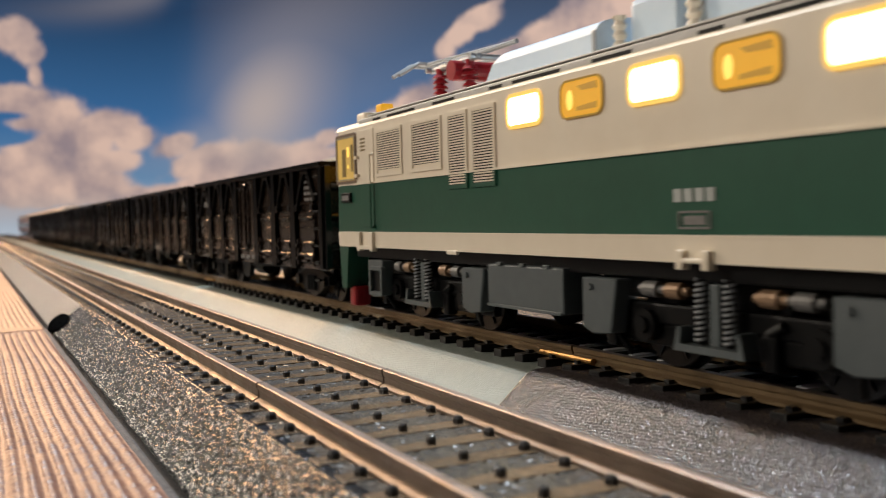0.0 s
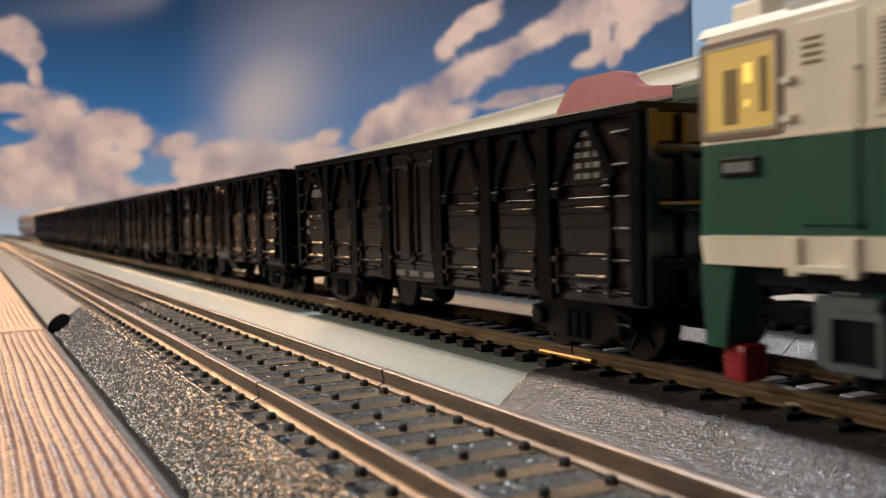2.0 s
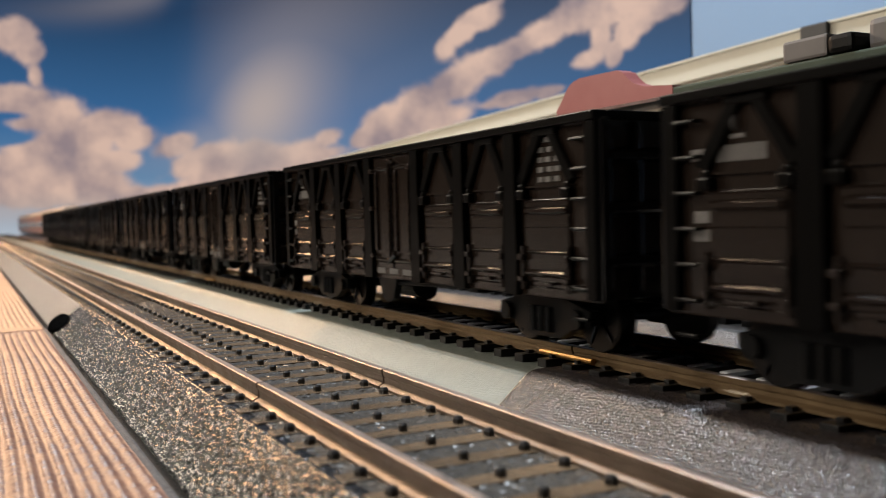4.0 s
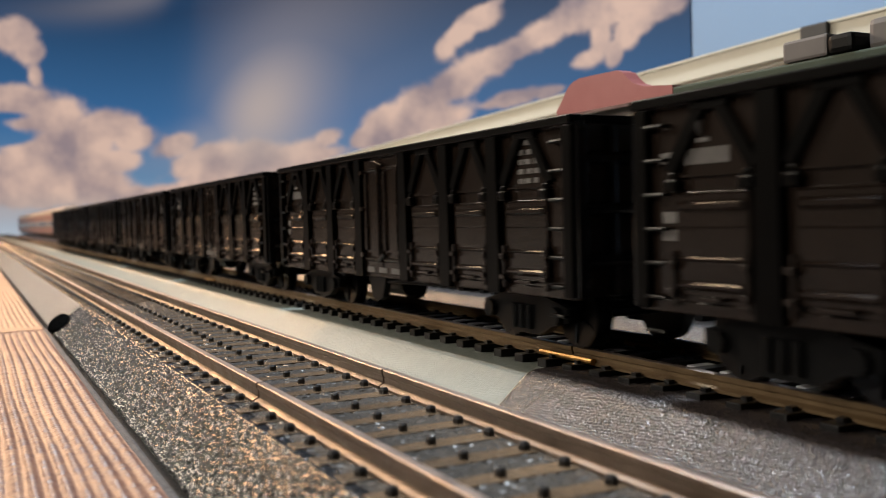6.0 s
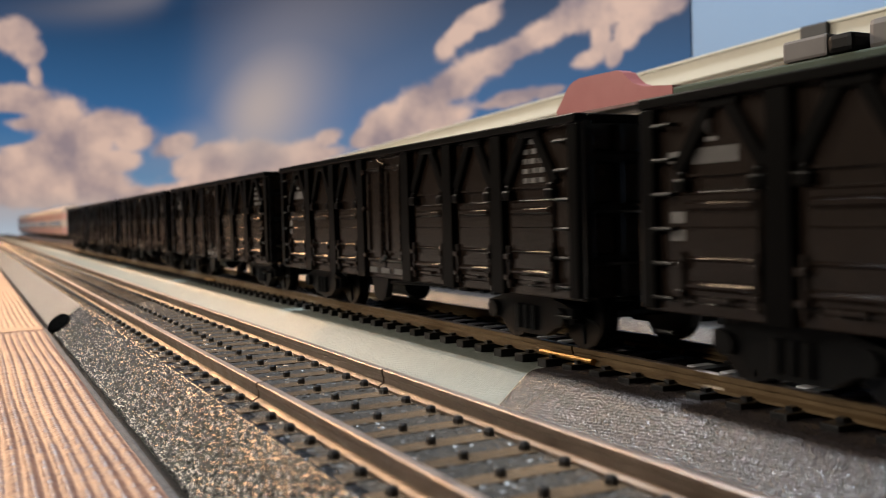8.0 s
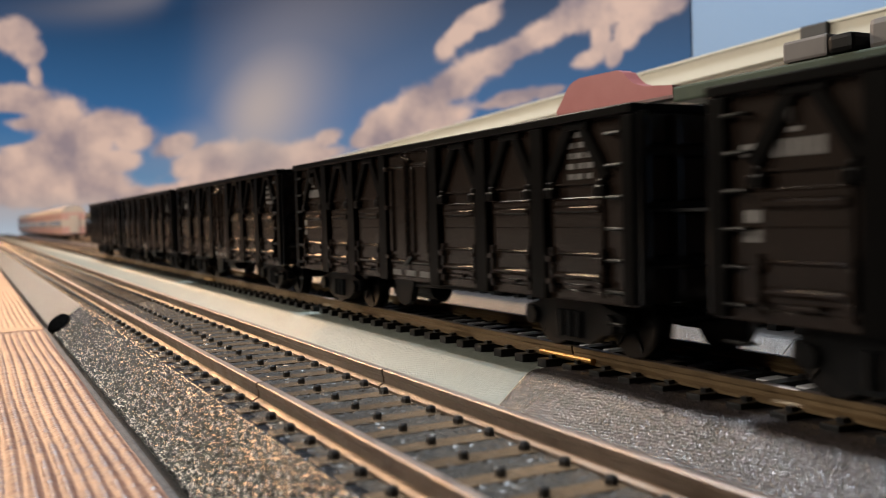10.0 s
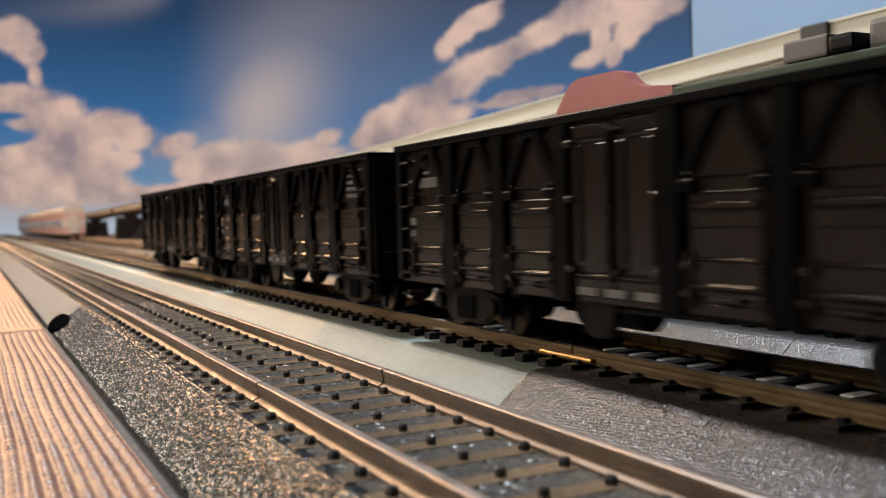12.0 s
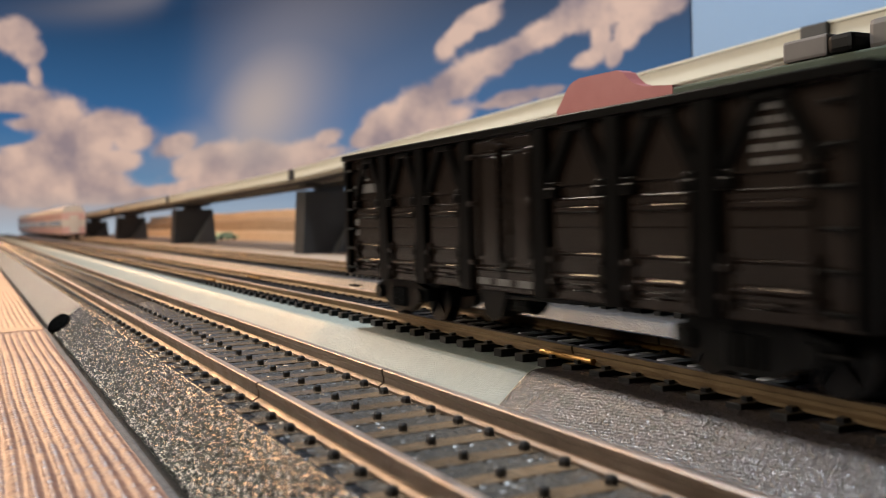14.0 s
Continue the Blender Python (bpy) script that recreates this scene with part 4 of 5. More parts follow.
            part("handrail", bm, CREAM, door)
            bm = bm_new()
            rod(bm, (s * 0.0188, yh, zg0 + 0.001), (s * 0.0188, yh, zg1 - 0.0003), 0.00018, 6)
            rod(bm, (s * 0.0178, yh, zg0 + 0.001), (s * 0.0188, yh, zg0 + 0.001), 0.0002, 6)
            part("lower_handrail", bm, GREEN, door, "green lower handrail")
            bm = bm_new()
            ya, yb = sorted((e * (h - 0.0150), e * (h - 0.0238)))
            for yy in (ya + 0.0008, yb - 0.0008):
                box(bm, s * 0.0176, s * 0.0188, yy - 0.0007, yy + 0.0007, zs - 0.0008, zg0, 0.0001)
            box(bm, s * 0.0176, s * 0.0188, ya, yb, zs - 0.0004, zs + 0.0004, 0.0001)
            part("cab_step", bm, CREAM, lo)
            # number plate as a dark plate with a pale bar
            bm = bm_new()
            yc2 = e * (h - 0.0078)
            box(bm, s * 0.0177, s * 0.0184, yc2 - 0.0028, yc2 + 0.0028, 0.0246, 0.0268, 0.0002)
            plate = part("cab_plate", bm, BLACK, lo, "dark plate with a pale bar")
            bm = bm_new()
            box(bm, s * 0.0184, s * 0.01848, yc2 - 0.0022, yc2 + 0.0022, 0.0251, 0.0262)
            part("bar", bm, PRINT, plate)
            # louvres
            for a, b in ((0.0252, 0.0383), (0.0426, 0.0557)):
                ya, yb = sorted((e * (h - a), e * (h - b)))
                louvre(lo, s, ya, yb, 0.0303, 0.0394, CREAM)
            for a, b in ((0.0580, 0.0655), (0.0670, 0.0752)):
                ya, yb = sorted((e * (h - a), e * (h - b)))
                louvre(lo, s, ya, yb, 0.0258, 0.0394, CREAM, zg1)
            # cylinder seen end on below the floor and the pilot
            bm = bm_new()
            extrude_profile(bm, [(e * (h - 0.0004), zs), (e * (h - 0.0058), zs), (e * (h - 0.0042), 0.0048), (e * (h - 0.0012), 0.0048)], s * 0.0120, s * 0.0172, "x")
            part("pilot_plate", bm, GREEN, lo, "green pilot plate below the cab")
            bm = bm_new()
            box(bm, s * 0.0118, s * 0.0160, e * (h - 0.0060), e * (h - 0.0026), 0.0006, 0.0052, 0.0008)
            part("rail_guard", bm, RED, lo, "red rail guard")
        bm = bm_new()
        box(bm, -0.0020, 0.0020, e * (h - 0.004), e * (h + 0.0030), 0.0060, 0.0088, 0.0004)
        part("coupler", bm, BLACK, lo)
    # engine-room windows, five along each side
    wins = ((0.0390, LIT), (0.0238, AMBER), (0.0083, LIT), (-0.0074, AMBER), (-0.0230, LIT), (-0.0386, AMBER))
    for s in (-1, 1):
        for y, g in wins:
            side_window(lo, s, y, 0.0372, 0.0104, 0.0056, g)
        for k in range(4):
            bm = bm_new()
            y = 0.0042 - k * 0.0019
            box(bm, s * 0.0177, s * 0.01795, y - 0.0007, y + 0.0007, 0.0220, 0.0236)
            part("number_bar", bm, LOCO_PRINT, lo, "plain pale bar")
        bm = bm_new()
        ring(bm, s * 0.0177, s * 0.0180, 0.0013, 0.0198, 0.0056, 0.0022, 0.0003, 0.00025)
        box(bm, s * 0.0177, s * 0.01792, -0.0006, 0.0032, 0.0192, 0.0203)
        part("builder_plate", bm, PRINT, lo, "small framed pale plate")
        bm = bm_new()
        for y in (0.0008 - 0.0022, 0.0008 + 0.0022):
            box(bm, s * 0.0176, s * 0.0190, y - 0.0006, y + 0.0006, zs - 0.0008, zs + 0.0016, 0.0002)
        box(bm, s * 0.0176, s * 0.0190, -0.0020, 0.0036, zs, zs + 0.0006, 0.0002)
        part("footstep", bm, CREAM, lo)
        bm = bm_new()
        box(bm, s * 0.0176, s * 0.0182, 0.0620, 0.0660, zs - 0.0006, zs + 0.0002, 0.0002)
        part("jacking_pad", bm, CREAM, lo)
    # frame below the floor
    bm = bm_new()
    box(bm, -0.0160, 0.0160, -h + 0.008, h - 0.008, 0.0122, zs, 0.0003)
    part("underframe", bm, BLACK, lo)
    # big boxes between the bogies
    for yc in (0.0415, -0.0415):
        for s in (-1, 1):
            bm = bm_new()
            box(bm, s * 0.0100, s * 0.0172, yc - 0.0112, yc + 0.0112, 0.0058, 0.0128, 0.0003)
            bx = part("battery_box", bm, GREY_BOX, lo, "slate grey equipment box")
            for k in (-0.007, 0, 0.007):
                bm = bm_new()
                box(bm, s * 0.0170, s * 0.0176, yc + k - 0.0008, yc + k + 0.0008, 0.0126, 0.0132, 0.0001)
                part("box_clip", bm, GREY_BOX, bx)
            bm = bm_new()
            box(bm, s * 0.0170, s * 0.0175, yc - 0.0110, yc + 0.0110, 0.0057, 0.0062, 0.0001)
            part("bottom_edge", bm, GREY_BOX, bx)
    for yc in (0.0803, 0.0, -0.0803):
        bog = new("bogie", None)
        bog.parent = lo
        bog.location.y = yc
        bog.empty_display_size = 0.003
        for s in (-1, 1):
            bm = bm_new()
            box(bm, s * 0.0126, s * 0.0142, -0.0265, 0.0265, 0.0060, 0.0088, 0.0004)
            box(bm, s * 0.0120, s * 0.0136, -0.0235, 0.0235, 0.0030, 0.0060, 0.0004)
            part("side_frame", bm, BLACK, bog)
            for yy in (-0.0024, 0.0024):
                bm = bm_new()
                tube(bm, [(s * 0.0160 + 0.00070 * math.cos(k * 0.8), yy + 0.00070 * math.sin(k * 0.8), 0.0048 + 0.0078 * k / 90) for k in range(91)], 0.0002, 6)
                coil = part("coil_spring", bm, SPRING_GREY, bog, "pale grey coil spring", smooth=True)
                bm = bm_new()
                rod(bm, (s * 0.0160, yy, 0.0046), (s * 0.0160, yy, 0.0126), 0.0006, 8)
                core = new("spring_rod", mesh_of("spring_rod", bm, BLACK))
                core.parent = bog
            bm = bm_new()
            extrude_profile(bm, [(-0.0060, 0.0036), (0.0060, 0.0036), (0.0052, 0.0066), (0.0047, 0.0066), (0.0049, 0.0045), (-0.0049, 0.0045), (-0.0047, 0.0066), (-0.0052, 0.0066)], s * 0.0148, s * 0.0174, "x")
            part("spring_cradle", bm, GREY_BOX, bog, "slate grey spring cradle")
            bm = bm_new()
            box(bm, s * 0.0152, s * 0.0162, -0.0008, 0.0008, 0.0045, 0.0120, 0.0002)
            part("spring_plate", bm, GREY_BOX, bog)
            for yy, lab in ((0.0218, 1), (-0.0218, -1)):
                bm = bm_new()
                extrude_profile(bm, [(yy - 0.0040, 0.0118), (yy + 0.0040, 0.0118), (yy + 0.0040, 0.0046), (yy + 0.0015, 0.0038), (yy - 0.0026, 0.0042)], s * 0.0142, s * 0.0170, "x")
                bmesh.ops.bevel(bm, geom=bm.edges[:], offset=0.0002, segments=1, affect="EDGES")
                sb = part("sand_box", bm, GREY_BOX, bog, "slate grey sand box")
                bm = bm_new()
                if abs(yc + yy) > 0.09:
                    ring(bm, s * 0.0168, s * 0.0178, yy - 0.0016 * (1 if yc > 0 else -1), 0.0074, 0.0070, 0.0062, 0.0005, 0.0008)
                    part("box_rim", bm, GREY_BOX, sb)
                    # black plate gives the shade inside the box's opening
                    bm = bm_new()
                    box(bm, s * 0.0168, s * 0.01705, yy - 0.0016 * (1 if yc > 0 else -1) - 0.0026, yy - 0.0016 * (1 if yc > 0 else -1) + 0.0026, 0.0052, 0.0096)
                    part("box_recess", bm, BLACK, sb, "black plate for the shaded hole in the box")
                else:
                    rod(bm, (s * 0.0168, yy + 0.0018, 0.0105), (s * 0.0175, yy + 0.0018, 0.0105), 0.0005, 8)
                    part("box_knob", bm, GREY_BOX, sb)
                bm = bm_new()
                rod(bm, (s * 0.0150, yy - lab * 0.002, 0.0040), (s * 0.0135, yy - lab * 0.003, 0.0012), 0.0004, 8)
                part("sand_pipe", bm, BLACK, sb)
            for yy in (-0.0080, 0.0080, 0.0125, -0.0130):
                bm = bm_new()
                rod(bm, (s * 0.0150, yy - 0.0013, 0.0107), (s * 0.0150, yy + 0.0013, 0.0107), 0.0011, 14)
                rod(bm, (s * 0.0150, yy - 0.0024, 0.0107), (s * 0.0150, yy + 0.0024, 0.0107), 0.0006, 8)
                part("damper", bm, COPPER if abs(yy) < 0.010 else DULL_STEEL, bog, "short horizontal metal damper")
            for yy in (-0.0145, 0.0145):
                bm = bm_new()
                rod(bm, (s * 0.0134, yy, 0.0058), (s * 0.0152, yy, 0.0058), 0.0022, 14)
                rod(bm, (s * 0.0150, yy, 0.0058), (s * 0.0158, yy, 0.0058), 0.0012, 10)
                part("axle_box", bm, BLACK, bog)
                bm = bm_new()
                box(bm, s * 0.0128, s * 0.0150, yy + 0.0062, yy + 0.0082, 0.0022, 0.0066, 0.0004)
                rod(bm, (s * 0.0148, yy + 0.0072, 0.0066), (s * 0.0148, yy + 0.0050, 0.0078), 0.0006, 8)
                part("brake_shoe", bm, BLACK, bog)
        for yy in (-0.0145, 0.0145):
            ob = part("wheelset", wheel_bm(0.0064, 6), WHEEL, bog)
            ob.location = (0, yy, 0.0060)
        bm = bm_new()
        box(bm, -0.0100, 0.0100, -0.006, 0.006, 0.0040, 0.0118, 0.0004)
        part("traction_motor", bm, BLACK, bog)
    # roof gear: pantographs, insulators, cowls
    for e in (-1, 1):
        for x in (-0.0068, 0.0068):
            for d in (0.0343, 0.0470):
                bm = bm_new()
                y = e * (h - d)
                z = zr + 0.0030
                prof = [(0.0, z - 0.001), (0.0009, z - 0.001)]
                for k in range(6):
                    za = z + k * 0.0011
                    prof += [(0.0009, za), (0.0017, za), (0.0013, za + 0.0006), (0.0009, za + 0.0006)]
                turned(bm, x, y, prof + [(0.0009, z + 0.0074), (0.0, z + 0.0074)], 14)
                part("insulator", bm, RED, lo, "ribbed red insulator")
        bm = bm_new()
        z = zr + 0.0105
        for x in (-0.0068, 0.0068):
            rod(bm, (x, e * (h - 0.0300), z), (x, e * (h - 0.0510), z), 0.0006, 8)
            rod(bm, (x, e * (h - 0.0340), z + 0.0004), (x * 0.5, e * (h - 0.0590), z + 0.0016), 0.0005, 6)
            rod(bm, (x * 0.5, e * (h - 0.0590), z + 0.0016), (x * 0.7, e * (h - 0.0220), z + 0.0026), 0.0004, 6)
        for d in (0.0310, 0.0405, 0.0500):
            rod(bm, (-0.0085, e * (h - d), z), (0.0085, e * (h - d), z), 0.0006, 8)
        part("pantograph_frame", bm, STEEL, lo, "folded grey pantograph")
        zz = z + 0.0026
        for d in (0.0205, 0.0240):
            bm = bm_new()
            tube(bm, [(u * 0.0115, e * (h - d), zz - 0.0066 * max(abs(u) - 0.6, 0)) for u in (-1, -0.85, -0.7, -0.6, -0.3, 0, 0.3, 0.6, 0.7, 0.85, 1)], 0.0005, 6)
            part("contact_strip", bm, STEEL, lo, "bent grey contact strip")
        bm = bm_new()
        rod(bm, (-0.0095, e * (h - 0.0440), zr + 0.0086), (0.0020, e * (h - 0.0440), zr + 0.0086), 0.0020, 14)
        part("air_motor", bm, RED, lo, "red cylindrical air motor")
    # cowl with steep sides, an arched top and a raked end
    bm = bm_new()
    pts = [(-0.0122, zr + 0.0015), (-0.0120, zr + 0.0064)]
    for k in range(17):
        a = math.pi - math.pi * k / 16
        pts.append((0.0119 * math.copysign(abs(math.cos(a)) ** 0.6, math.cos(a)), zr + 0.0064 + 0.0028 * math.sin(a) ** 0.8))
    pts += [(0.0120, zr + 0.0064), (0.0122, zr + 0.0015)]
    extrude_profile(bm, pts, 0.0281, 0.0622)
    for v in bm.verts:
        if v.co.y > 0.05:
            v.co.y -= 0.0075 * max(v.co.z - zr - 0.0035, 0) / 0.0057
    part("roof_cowl", bm, COWL, lo, "pale blue-grey arched roof cowl")
    for s in (-1, 1):
        bm = bm_new()
        box(bm, s * 0.0121, s * 0.0125, 0.0278, 0.0285, zr + 0.0015, zr + 0.0068, 0.0001)
        part("cowl_edge", bm, STEEL, lo)
    for y in (0.0215, 0.0120, -0.006, -0.022):
        bm = bm_new()
        rod(bm, (-0.006, y, zr + 0.002), (-0.006, y, zr + 0.0125), 0.0016, 10, 0.0011)
        part("roof_bushing", bm, STEEL, lo, "grey tapered bushing")
    for y0, y1, zt in ((0.0140, 0.0240, 0.0105), (-0.0040, 0.0100, 0.0085), (-0.07, -0.035, 0.0085)):
        bm = bm_new()
        box(bm, -0.009, 0.009, y0, y1, zr + 0.002, zr + zt, 0.001)
        part("roof_equipment_box", bm, COWL, lo, "pale blue-grey roof equipment box")
    for y in (0.0250, 0.0095):
        bm = bm_new()
        pr = [(0.0011 if k % 2 else 0.0007, zr + 0.002 + k * 0.0007) for k in range(10)]
        turned(bm, -0.010, y, [(0.0, pr[0][1])] + pr + [(0.0, pr[-1][1])], 12)
        part("ribbed_insulator", bm, CREAM, lo, "cream ribbed insulator")
    return lo


# ---- ribbed sheets beside the near track ----
def ribbed_sheet(name, y0, y1, x1, z, label, width, step):
    """A sheet of parallel ribs, each a row of small beads, slightly wavy."""
    rib, bead = 0.00165, 0.00062
    n = int(width / rib)
    i, k = np.meshgrid(np.arange(n * 6 + 1), np.arange(int((y1 - y0) / step) + 1), indexing="xy")
    x = x1 - width + i * rib / 6
    y = y0 + k * step
    row = np.floor(i / 6)
    ridge = 0.5 - 0.5 * np.cos(2 * np.pi * i / 6)
    beads = 0.5 + 0.5 * np.cos(2 * np.pi * ((y - y0) / bead + 0.37 * row % 1))
    rng = np.random.default_rng(3)
    size = rng.random((n + 2, int((y1 - y0) / bead) + 4))
    col = np.clip(np.floor((y - y0) / bead + 0.37 * row % 1 + 0.5).astype(int), 0, size.shape[1] - 1)
    lump = 0.15 + 0.85 * size[np.clip(row.astype(int), 0, n + 1), col]
    fine = rng.random(x.shape)
    h = z + 0.00003 * ridge + (0.05 + 0.25 * ridge) * 0.001 * beads * lump + (0.00004 + 0.00010 * ridge) * fine + 0.00012 * np.sin(y * 41 + row) * np.sin(x * 160)
    xx = x + 0.00012 * np.sin(y * 70 + row * 0.3)
    verts = np.stack([xx, y, h], -1).reshape(-1, 3)
    m, r = i.shape[1], i.shape[0]
    a = (np.arange(r - 1)[:, None] * m + np.arange(m - 1)[None]).ravel()
    faces = np.stack([a, a + 1, a + m + 1, a + m], -1)
    me = bpy.data.meshes.new(name)
    me.from_pydata(verts.tolist(), [], faces.tolist())
    me.materials.append(MAT_SHEET)
    me.shade_smooth()
    return tagged(new(name, me), label, "ribbed sheet")


def make_platform():
    bm = bm_new()
    box(bm, -0.45, -0.0147, -0.4, 0.2890, 0.0, 0.0042, 0.0004)
    solid("platform_board", bm, BOARD, "dark grey board lying along the near track", "board")
    bm = bm_new()
    box(bm, -0.45, -0.0150, 0.2920, 1.6, 0.0, 0.0042, 0.0004)
    solid("platform_board", bm, BOARD, "dark grey board continuing behind a seam", "board")
    # black lump put where the roadbed joint leaves a shaded gap
    bm = bm_new()
    bmesh.ops.create_uvsphere(bm, u_segments=16, v_segments=10, radius=1.0, matrix=Matrix.LocRotScale((-0.0115, 0.290, 0.0052), Euler((0, radians(-42), 0)), (0.0036, 0.014, 0.0014)))
    solid("cable_grommet", bm, HOLE, "black lump on the ballast slope for the shaded roadbed joint gap", "grommet", smooth=True)
    bm = bm_new()
    box(bm, -0.0556, -0.0158, 0.2832, 0.2917, 0.0041, 0.0046, 0.0001)
    solid("border_strip", bm, MAT_SHEET, "plain pink-brown strip where two ribbed sheets meet", "strip")
    ribbed_sheet("ribbed_sheet", 0.03, 0.2830, -0.0160, 0.0043, "pink-brown ribbed sheet catching warm light", 0.0396, 0.0002)
    ribbed_sheet("ribbed_sheet", 0.2920, 1.6, -0.0156, 0.0043, "pink-brown ribbed sheet behind the seam", 0.0396, 0.0020)


# ---- viaduct and scenery behind ----
def viaduct_top(y):
    """Height of the edge walls above the table: straight from pier to pier."""
    return float(np.interp(y, [-0.4, 0.245, 0.871, 1.499, 2.127, 2.755, 3.383], [0.1005, 0.0998, 0.0810, 0.0740, 0.0682, 0.0624, 0.0570]))


def make_viaduct():
    ys = [-0.4, 0.245] + [0.871 + 0.628 * k for k in range(5)]
    for a, b in zip(ys, ys[1:]):
        za, zb_ = viaduct_top(a), viaduct_top(b)
        v = thing("viaduct_span", "cream ramped viaduct span with raised edge walls", "viaduct", "viaduct")
        def beam(name, x0, x1, lo, hi, mat):
            bm = bm_new()
            p = [bm.verts.new(c) for c in ((x0, a, za + lo), (x1, a, za + lo), (x1, a, za + hi), (x0, a, za + hi), (x0, b - 0.001, zb_ + lo), (x1, b - 0.001, zb_ + lo), (x1, b - 0.001, zb_ + hi), (x0, b - 0.001, zb_ + hi))]
            for f in ((0, 1, 2, 3), (7, 6, 5, 4), (0, 4, 5, 1), (1, 5, 6, 2), (2, 6, 7, 3), (3, 7, 4, 0)):
                bm.faces.new([p[i] for i in f])
            bmesh.ops.recalc_face_normals(bm, faces=bm.faces[:])
            part(name, bm, mat, v)
        beam("edge_wall", 0.248, 0.251, -0.0080, 0.0, VIADUCT)
        beam("edge_coping", 0.2470, 0.2520, 0.0001, 0.0010, VIADUCT)
        beam("edge_wall", 0.319, 0.322, -0.0080, 0.0, VIADUCT)
        beam("deck", 0.2512, 0.3188, -0.0092, -0.0055, VIADUCT)
        beam("girder", 0.262, 0.272, -0.0125, -0.0094, PIER)
        beam("girder", 0.298, 0.308, -0.0125, -0.0094, PIER)
    for y in ys[1:]:
        z = viaduct_top(y) - 0.0127
        p = thing("viaduct_pier", "dark grey slab pier carrying the viaduct", "pier", "viaduct piers")
        bm = bm_new()
        extrude_profile(bm, [(0.252, 0.0), (0.318, 0.0), (0.314, z - 0.0075), (0.256, z - 0.0075)], y - 0.014, y + 0.014)
        part("column", bm, PIER, p)
        bm = bm_new()
        extrude_profile(bm, [(0.274, z - 0.0074), (0.296, z - 0.0074), (0.300, z - 0.0030), (0.270, z - 0.0030)], y - 0.009, y + 0.009)
        part("neck", bm, PIER, p)
        bm = bm_new()
        box(bm, 0.258, 0.312, y - 0.010, y + 0.010, z - 0.0029, z, 0.001)
        part("cap", bm, PIER, p)
        bm = bm_new()
        box(bm, 0.2455, 0.2478, y - 0.006, y + 0.006, z + 0.0030, z + 0.0135, 0.0006)
        part("joint_clip", bm, PIER, p, "dark clip over the joint of two spans")
        # sloping buttress on the face, the light it catches put into a lighter grey
        bm = bm_new()
        f = [bm.verts.new(c) for c in ((0.280, y - 0.0142, 0.0), (0.316, y - 0.0142, 0.0), (0.3145, y - 0.0142, z - 0.012), (0.284, y - 0.024, 0.0), (0.316, y - 0.024, 0.0))]
        for q in ((0, 1, 2), (0, 3, 4, 1), (3, 2, 4), (0, 2, 3), (1, 4, 2)):
            bm.faces.new([f[i] for i in q])
        bmesh.ops.recalc_face_normals(bm, faces=bm.faces[:])
        part("buttress", bm, BUTTRESS, p, "sloping buttress in a lighter grey for its lit face")


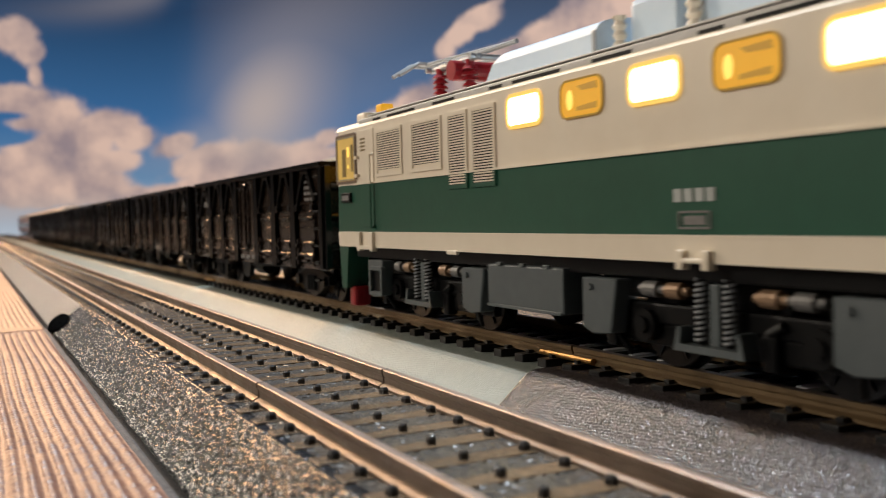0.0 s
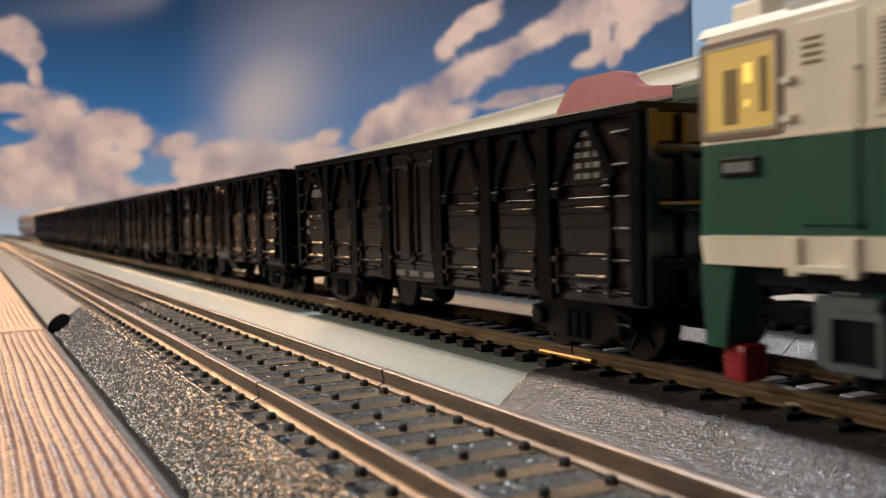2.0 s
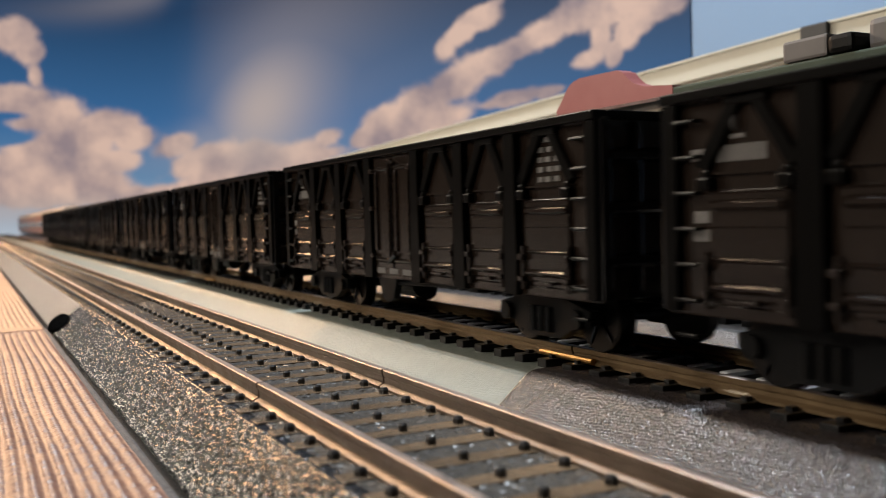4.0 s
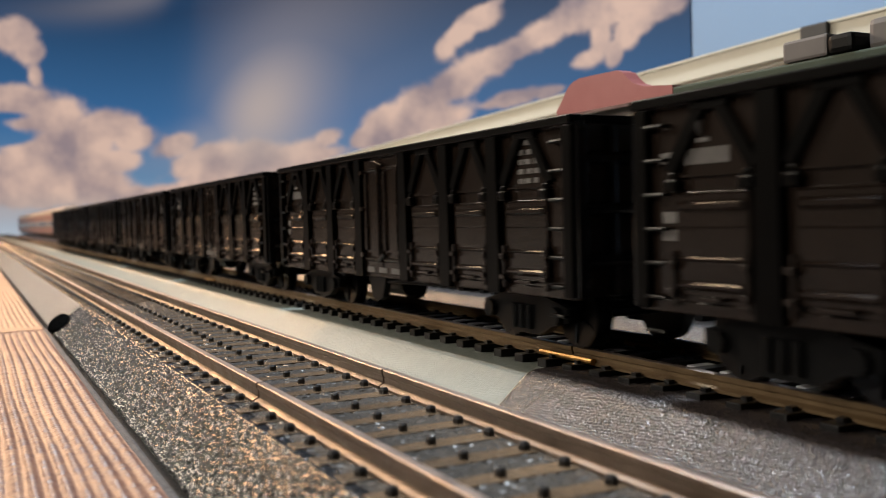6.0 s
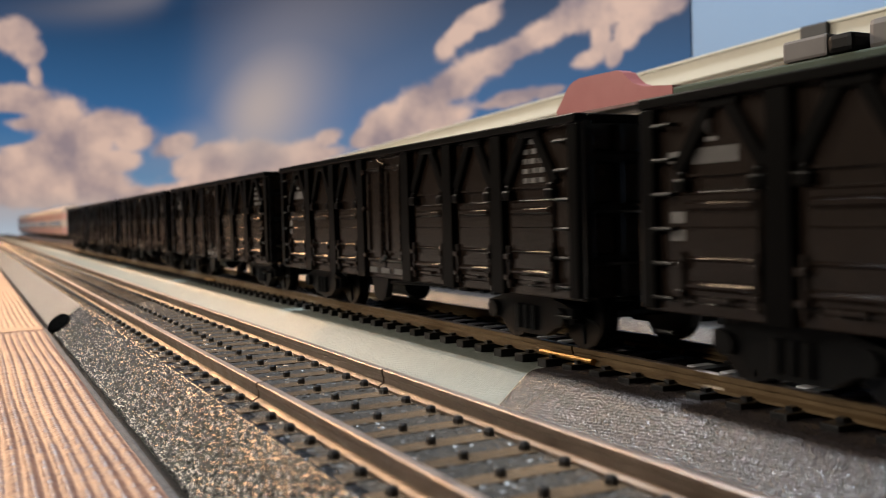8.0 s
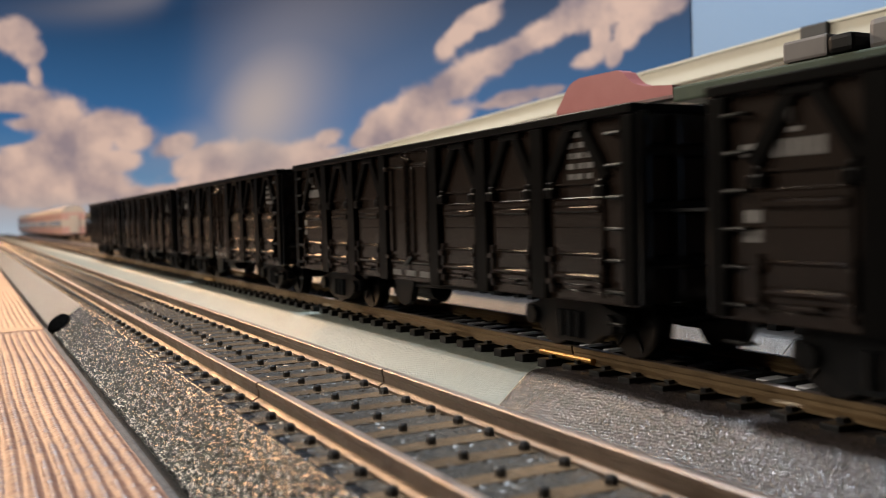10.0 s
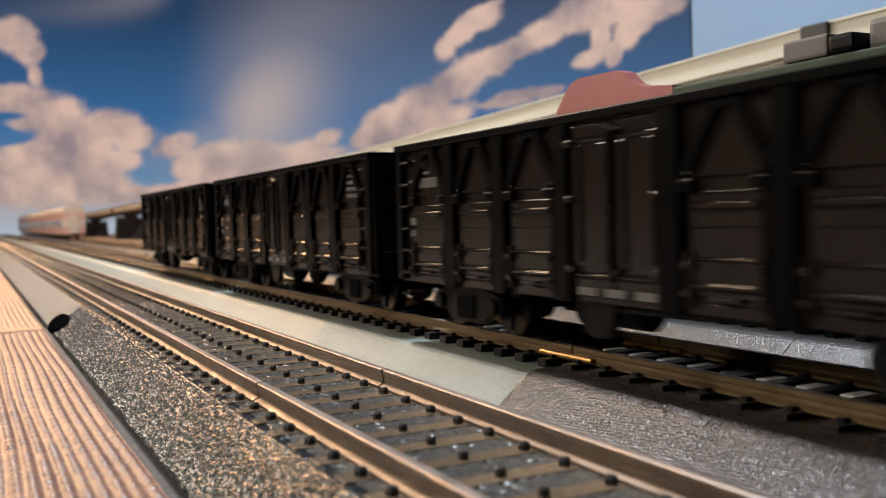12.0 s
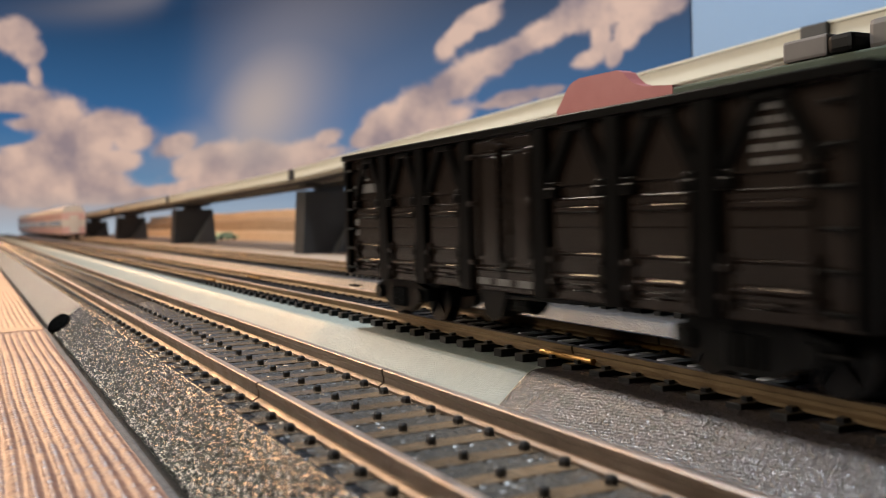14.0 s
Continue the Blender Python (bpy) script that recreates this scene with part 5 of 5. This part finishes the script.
def make_scenery():
    # canopy over the back platform, with a hood and boxes on its roof
    c = thing("platform_canopy", "dark olive platform canopy with rose-red hood and grey boxes", "canopy", at=pose(0, 0, RAIL))
    bm = bm_new()
    box(bm, 0.1085, 0.190, -0.30, 0.1640, 0.0452, 0.0487, 0.0005)
    part("roof", bm, DARK_GREEN, c)
    for y in (-0.25, -0.10, 0.04, 0.155):
        bm = bm_new()
        rod(bm, (0.180, y, -RAIL), (0.180, y, 0.0452), 0.0022, 12)
        box(bm, 0.176, 0.184, y - 0.004, y + 0.004, -RAIL, -RAIL + 0.003, 0.0004)
        part("column", bm, PIER, c)
    bm = bm_new()
    pts = [(0.2100, 0.0470), (0.2103, 0.0484), (0.2080, 0.0505), (0.2061, 0.0527), (0.2045, 0.0541), (0.2025, 0.0551), (0.1996, 0.0557), (0.1840, 0.0554), (0.1818, 0.0546),
           (0.1798, 0.0528), (0.1778, 0.0514), (0.1738, 0.0502), (0.1640, 0.0492), (0.1640, 0.0470)]
    extrude_profile(bm, pts, 0.1085, 0.1125, "x")
    part("hood", bm, ROSE, c, "rose-red curved plastic hood")
    bm = bm_new()
    box(bm, 0.1085, 0.140, 0.1217, 0.1322, 0.0488, 0.0530, 0.0006)
    part("roof_box", bm, BOX_GREY, c, "warm grey roof box")
    bm = bm_new()
    box(bm, 0.1082, 0.138, 0.1160, 0.1214, 0.0488, 0.0524, 0.0010)
    part("roof_box", bm, BLACK, c, "small black roof box")
    bm = bm_new()
    box(bm, 0.1120, 0.150, 0.0300, 0.1157, 0.0488, 0.0546, 0.0012)
    part("roof_box", bm, BOX_GREY, c, "long warm grey roof box")
    # far passenger coaches on the back track
    for k in range(5):
        y0 = 1.66 + k * 0.302
        c = thing("passenger_coach", "faded red and cream passenger coach parked on the back track", "coach", "parked coaches", at=pose(THIRD_X, y0, RAIL))
        bm = bm_new()
        pts = [(-0.0175, 0.006), (0.0175, 0.006), (0.0178, 0.042), (-0.0178, 0.042)]
        extrude_profile(bm, pts, 0.0, 0.296)
        part("body", bm, COACH_PINK, c)
        bm = bm_new()
        extrude_profile(bm, [(-0.0178, 0.0421), (0.0178, 0.0421), (0.0165, 0.0475), (0.0100, 0.0525), (0.0, 0.0540), (-0.0100, 0.0525), (-0.0165, 0.0475)], 0.0, 0.296)
        part("roof", bm, COACH_CREAM, c, "pale cream arched roof")
        bm = bm_new()
        extrude_profile(bm, [(-0.0181, 0.0185), (0.0181, 0.0185), (0.0181, 0.0305), (-0.0181, 0.0305)], -0.0004, 0.2964)
        part("window_band", bm, COACH_CREAM, c, "cream window band")
        for j in range(10):
            bm = bm_new()
            box(bm, -0.0184, -0.0179, 0.02 + j * 0.0265, 0.036 + j * 0.0265, 0.0205, 0.0290)
            part("window", bm, GLASS_DARK, c)
        bm = bm_new()
        box(bm, -0.0070, 0.0070, -0.0030, -0.0005, 0.008, 0.0380, 0.0004)
        part("end_door", bm, COACH_CREAM, c)
        bm = bm_new()
        box(bm, -0.0120, 0.0120, 0.03, 0.266, 0.0030, 0.0059)
        part("underframe", bm, BLACK, c)
        for j in (0.030, 0.055, 0.241, 0.266):
            ob = part("wheelset", wheel_bm(), WHEEL, c)
            ob.location = (0, j, 0.0048)
    # low tan scenery strip and hills behind the viaduct
    rng = np.random.default_rng(11)
    for x0, x1, low, high, shade in ((0.400, 0.430, 0.012, 0.020, TAN), (0.440, 0.475, 0.034, 0.040, TAN_DARK), (0.485, 0.530, 0.050, 0.058, TAN)):
        bm = bm_new()
        ys = np.linspace(0.5, 3.1, 60)
        tops = np.convolve(low + (high - low) * rng.random(64), np.ones(5) / 5, "valid")
        for k in range(59):
            a, b = ys[k], ys[k + 1]
            ring_a = [(x0, a, 0.0), (x1, a, 0.0), (x1, a, tops[k]), (x0 + 0.006, a, tops[k] - 0.003)]
            ring_b = [(x0, b, 0.0), (x1, b, 0.0), (x1, b, tops[k + 1]), (x0 + 0.006, b, tops[k + 1] - 0.003)]
            va, vb = [bm.verts.new(c) for c in ring_a], [bm.verts.new(c) for c in ring_b]
            for i in range(4):
                bm.faces.new((va[i], va[(i + 1) % 4], vb[(i + 1) % 4], vb[i]))
        bmesh.ops.remove_doubles(bm, verts=bm.verts[:], dist=1e-6)
        bmesh.ops.holes_fill(bm, edges=bm.edges[:])
        bmesh.ops.recalc_face_normals(bm, faces=bm.faces[:])
        solid("scenery_bank", bm, shade, "long uneven tan foam bank behind the viaduct", "bank", "scenery banks")
    bm = bm_new()
    turned(bm, 0.385, 1.86, [(0.0, 0.0), (0.012, 0.0), (0.012, 0.040), (0.010, 0.046), (0.005, 0.049), (0.0, 0.050)], 24)
    solid("storage_tank", bm, TANK_WHITE, "white round-topped model storage tank behind the viaduct", "tank", smooth=False)
    car = thing("model_car", "small mint-green model car on the table behind the viaduct", "model car", at=pose(0.375, 1.66, 0.0, 0, 0, 20))
    bm = bm_new()
    extrude_profile(bm, [(-0.022, 0.003), (0.022, 0.003), (0.022, 0.008), (0.012, 0.0095), (0.008, 0.0145), (-0.012, 0.0145), (-0.017, 0.0095), (-0.022, 0.009)], -0.009, 0.009)
    part("body", bm, MINT, car)
    for x in (-0.013, 0.013):
        for y in (-0.0085, 0.0085):
            bm = bm_new()
            rod(bm, (x, y - 0.0012, 0.0035), (x, y + 0.0012, 0.0035), 0.0035, 14)
            part("wheel", bm, BLACK, car)


# ---- what moves ----
TRAVEL = [(0.0, 1.4395), (0.5, 1.4125), (1.0, 1.3845), (1.5, 1.3515), (2.0, 1.3180), (2.5, 1.2825), (3.0, 1.2474), (3.2, 1.2330), (5.3, 1.0770), (5.5, 1.0635), (6.0, 1.0244),
          (6.5, 0.9848), (7.0, 0.9470), (7.5, 0.9069), (8.0, 0.8684), (8.2, 0.8523), (10.3, 0.6740), (10.5, 0.6535), (11.0, 0.6000), (11.5, 0.5420), (12.0, 0.4815), (12.5, 0.4162),
          (13.0, 0.3490), (13.5, 0.2770), (14.0, 0.2018)]


def travel_at(t):
    """Place of the train's end at t, by a smooth curve through TRAVEL."""
    ts = [a for a, _ in TRAVEL]
    ds = [b for _, b in TRAVEL]
    i = min(max(int(np.searchsorted(ts, t)) - 1, 0), len(ts) - 2)
    sl = [(ds[j + 1] - ds[j]) / (ts[j + 1] - ts[j]) for j in range(len(ts) - 1)]
    m0 = sl[i] if i == 0 else (sl[i - 1] + sl[i]) / 2
    m1 = sl[i] if i == len(sl) - 1 else (sl[i] + sl[i + 1]) / 2
    hh = ts[i + 1] - ts[i]
    u = (t - ts[i]) / hh
    return ((2 * u ** 3 - 3 * u ** 2 + 1) * ds[i] + (u ** 3 - 2 * u ** 2 + u) * hh * m0 + (-2 * u ** 3 + 3 * u ** 2) * ds[i + 1] + (u ** 3 - u ** 2) * hh * m1)


make_setting()
make_backdrop()
make_viaduct()
make_scenery()
make_platform()
first_wagon = make_wagon()
wagons = [first_wagon] + [copy_thing(first_wagon, pose(0, 0, 0)) for _ in range(7)]
locomotive = make_loco()
make_tracks()


def motions():
    times = [k / 6 for k in range(85)]
    for n, w in enumerate(wagons):
        walk(w, [(t, pose(FAR_X, travel_at(t) - n * WP - WL / 2, RAIL)) for t in times])
    walk(locomotive, [(t, pose(FAR_X, travel_at(t) - 1.4395 + 0.2075 - LL / 2, RAIL)) for t in times])
    # wheels roll without slip
    fine = [k / 30 for k in range(421)]
    start = travel_at(0.0)
    for w in wagons + [locomotive]:
        for bog in w.children:
            for ob in bog.children:
                if ob.name.startswith("wheelset"):
                    r = ob.location.z
                    at = ob.location.copy()
                    walk(ob, [(t, Matrix.Translation(at) @ Matrix.Rotation((start - travel_at(t)) / r, 4, "X")) for t in fine])


motions()
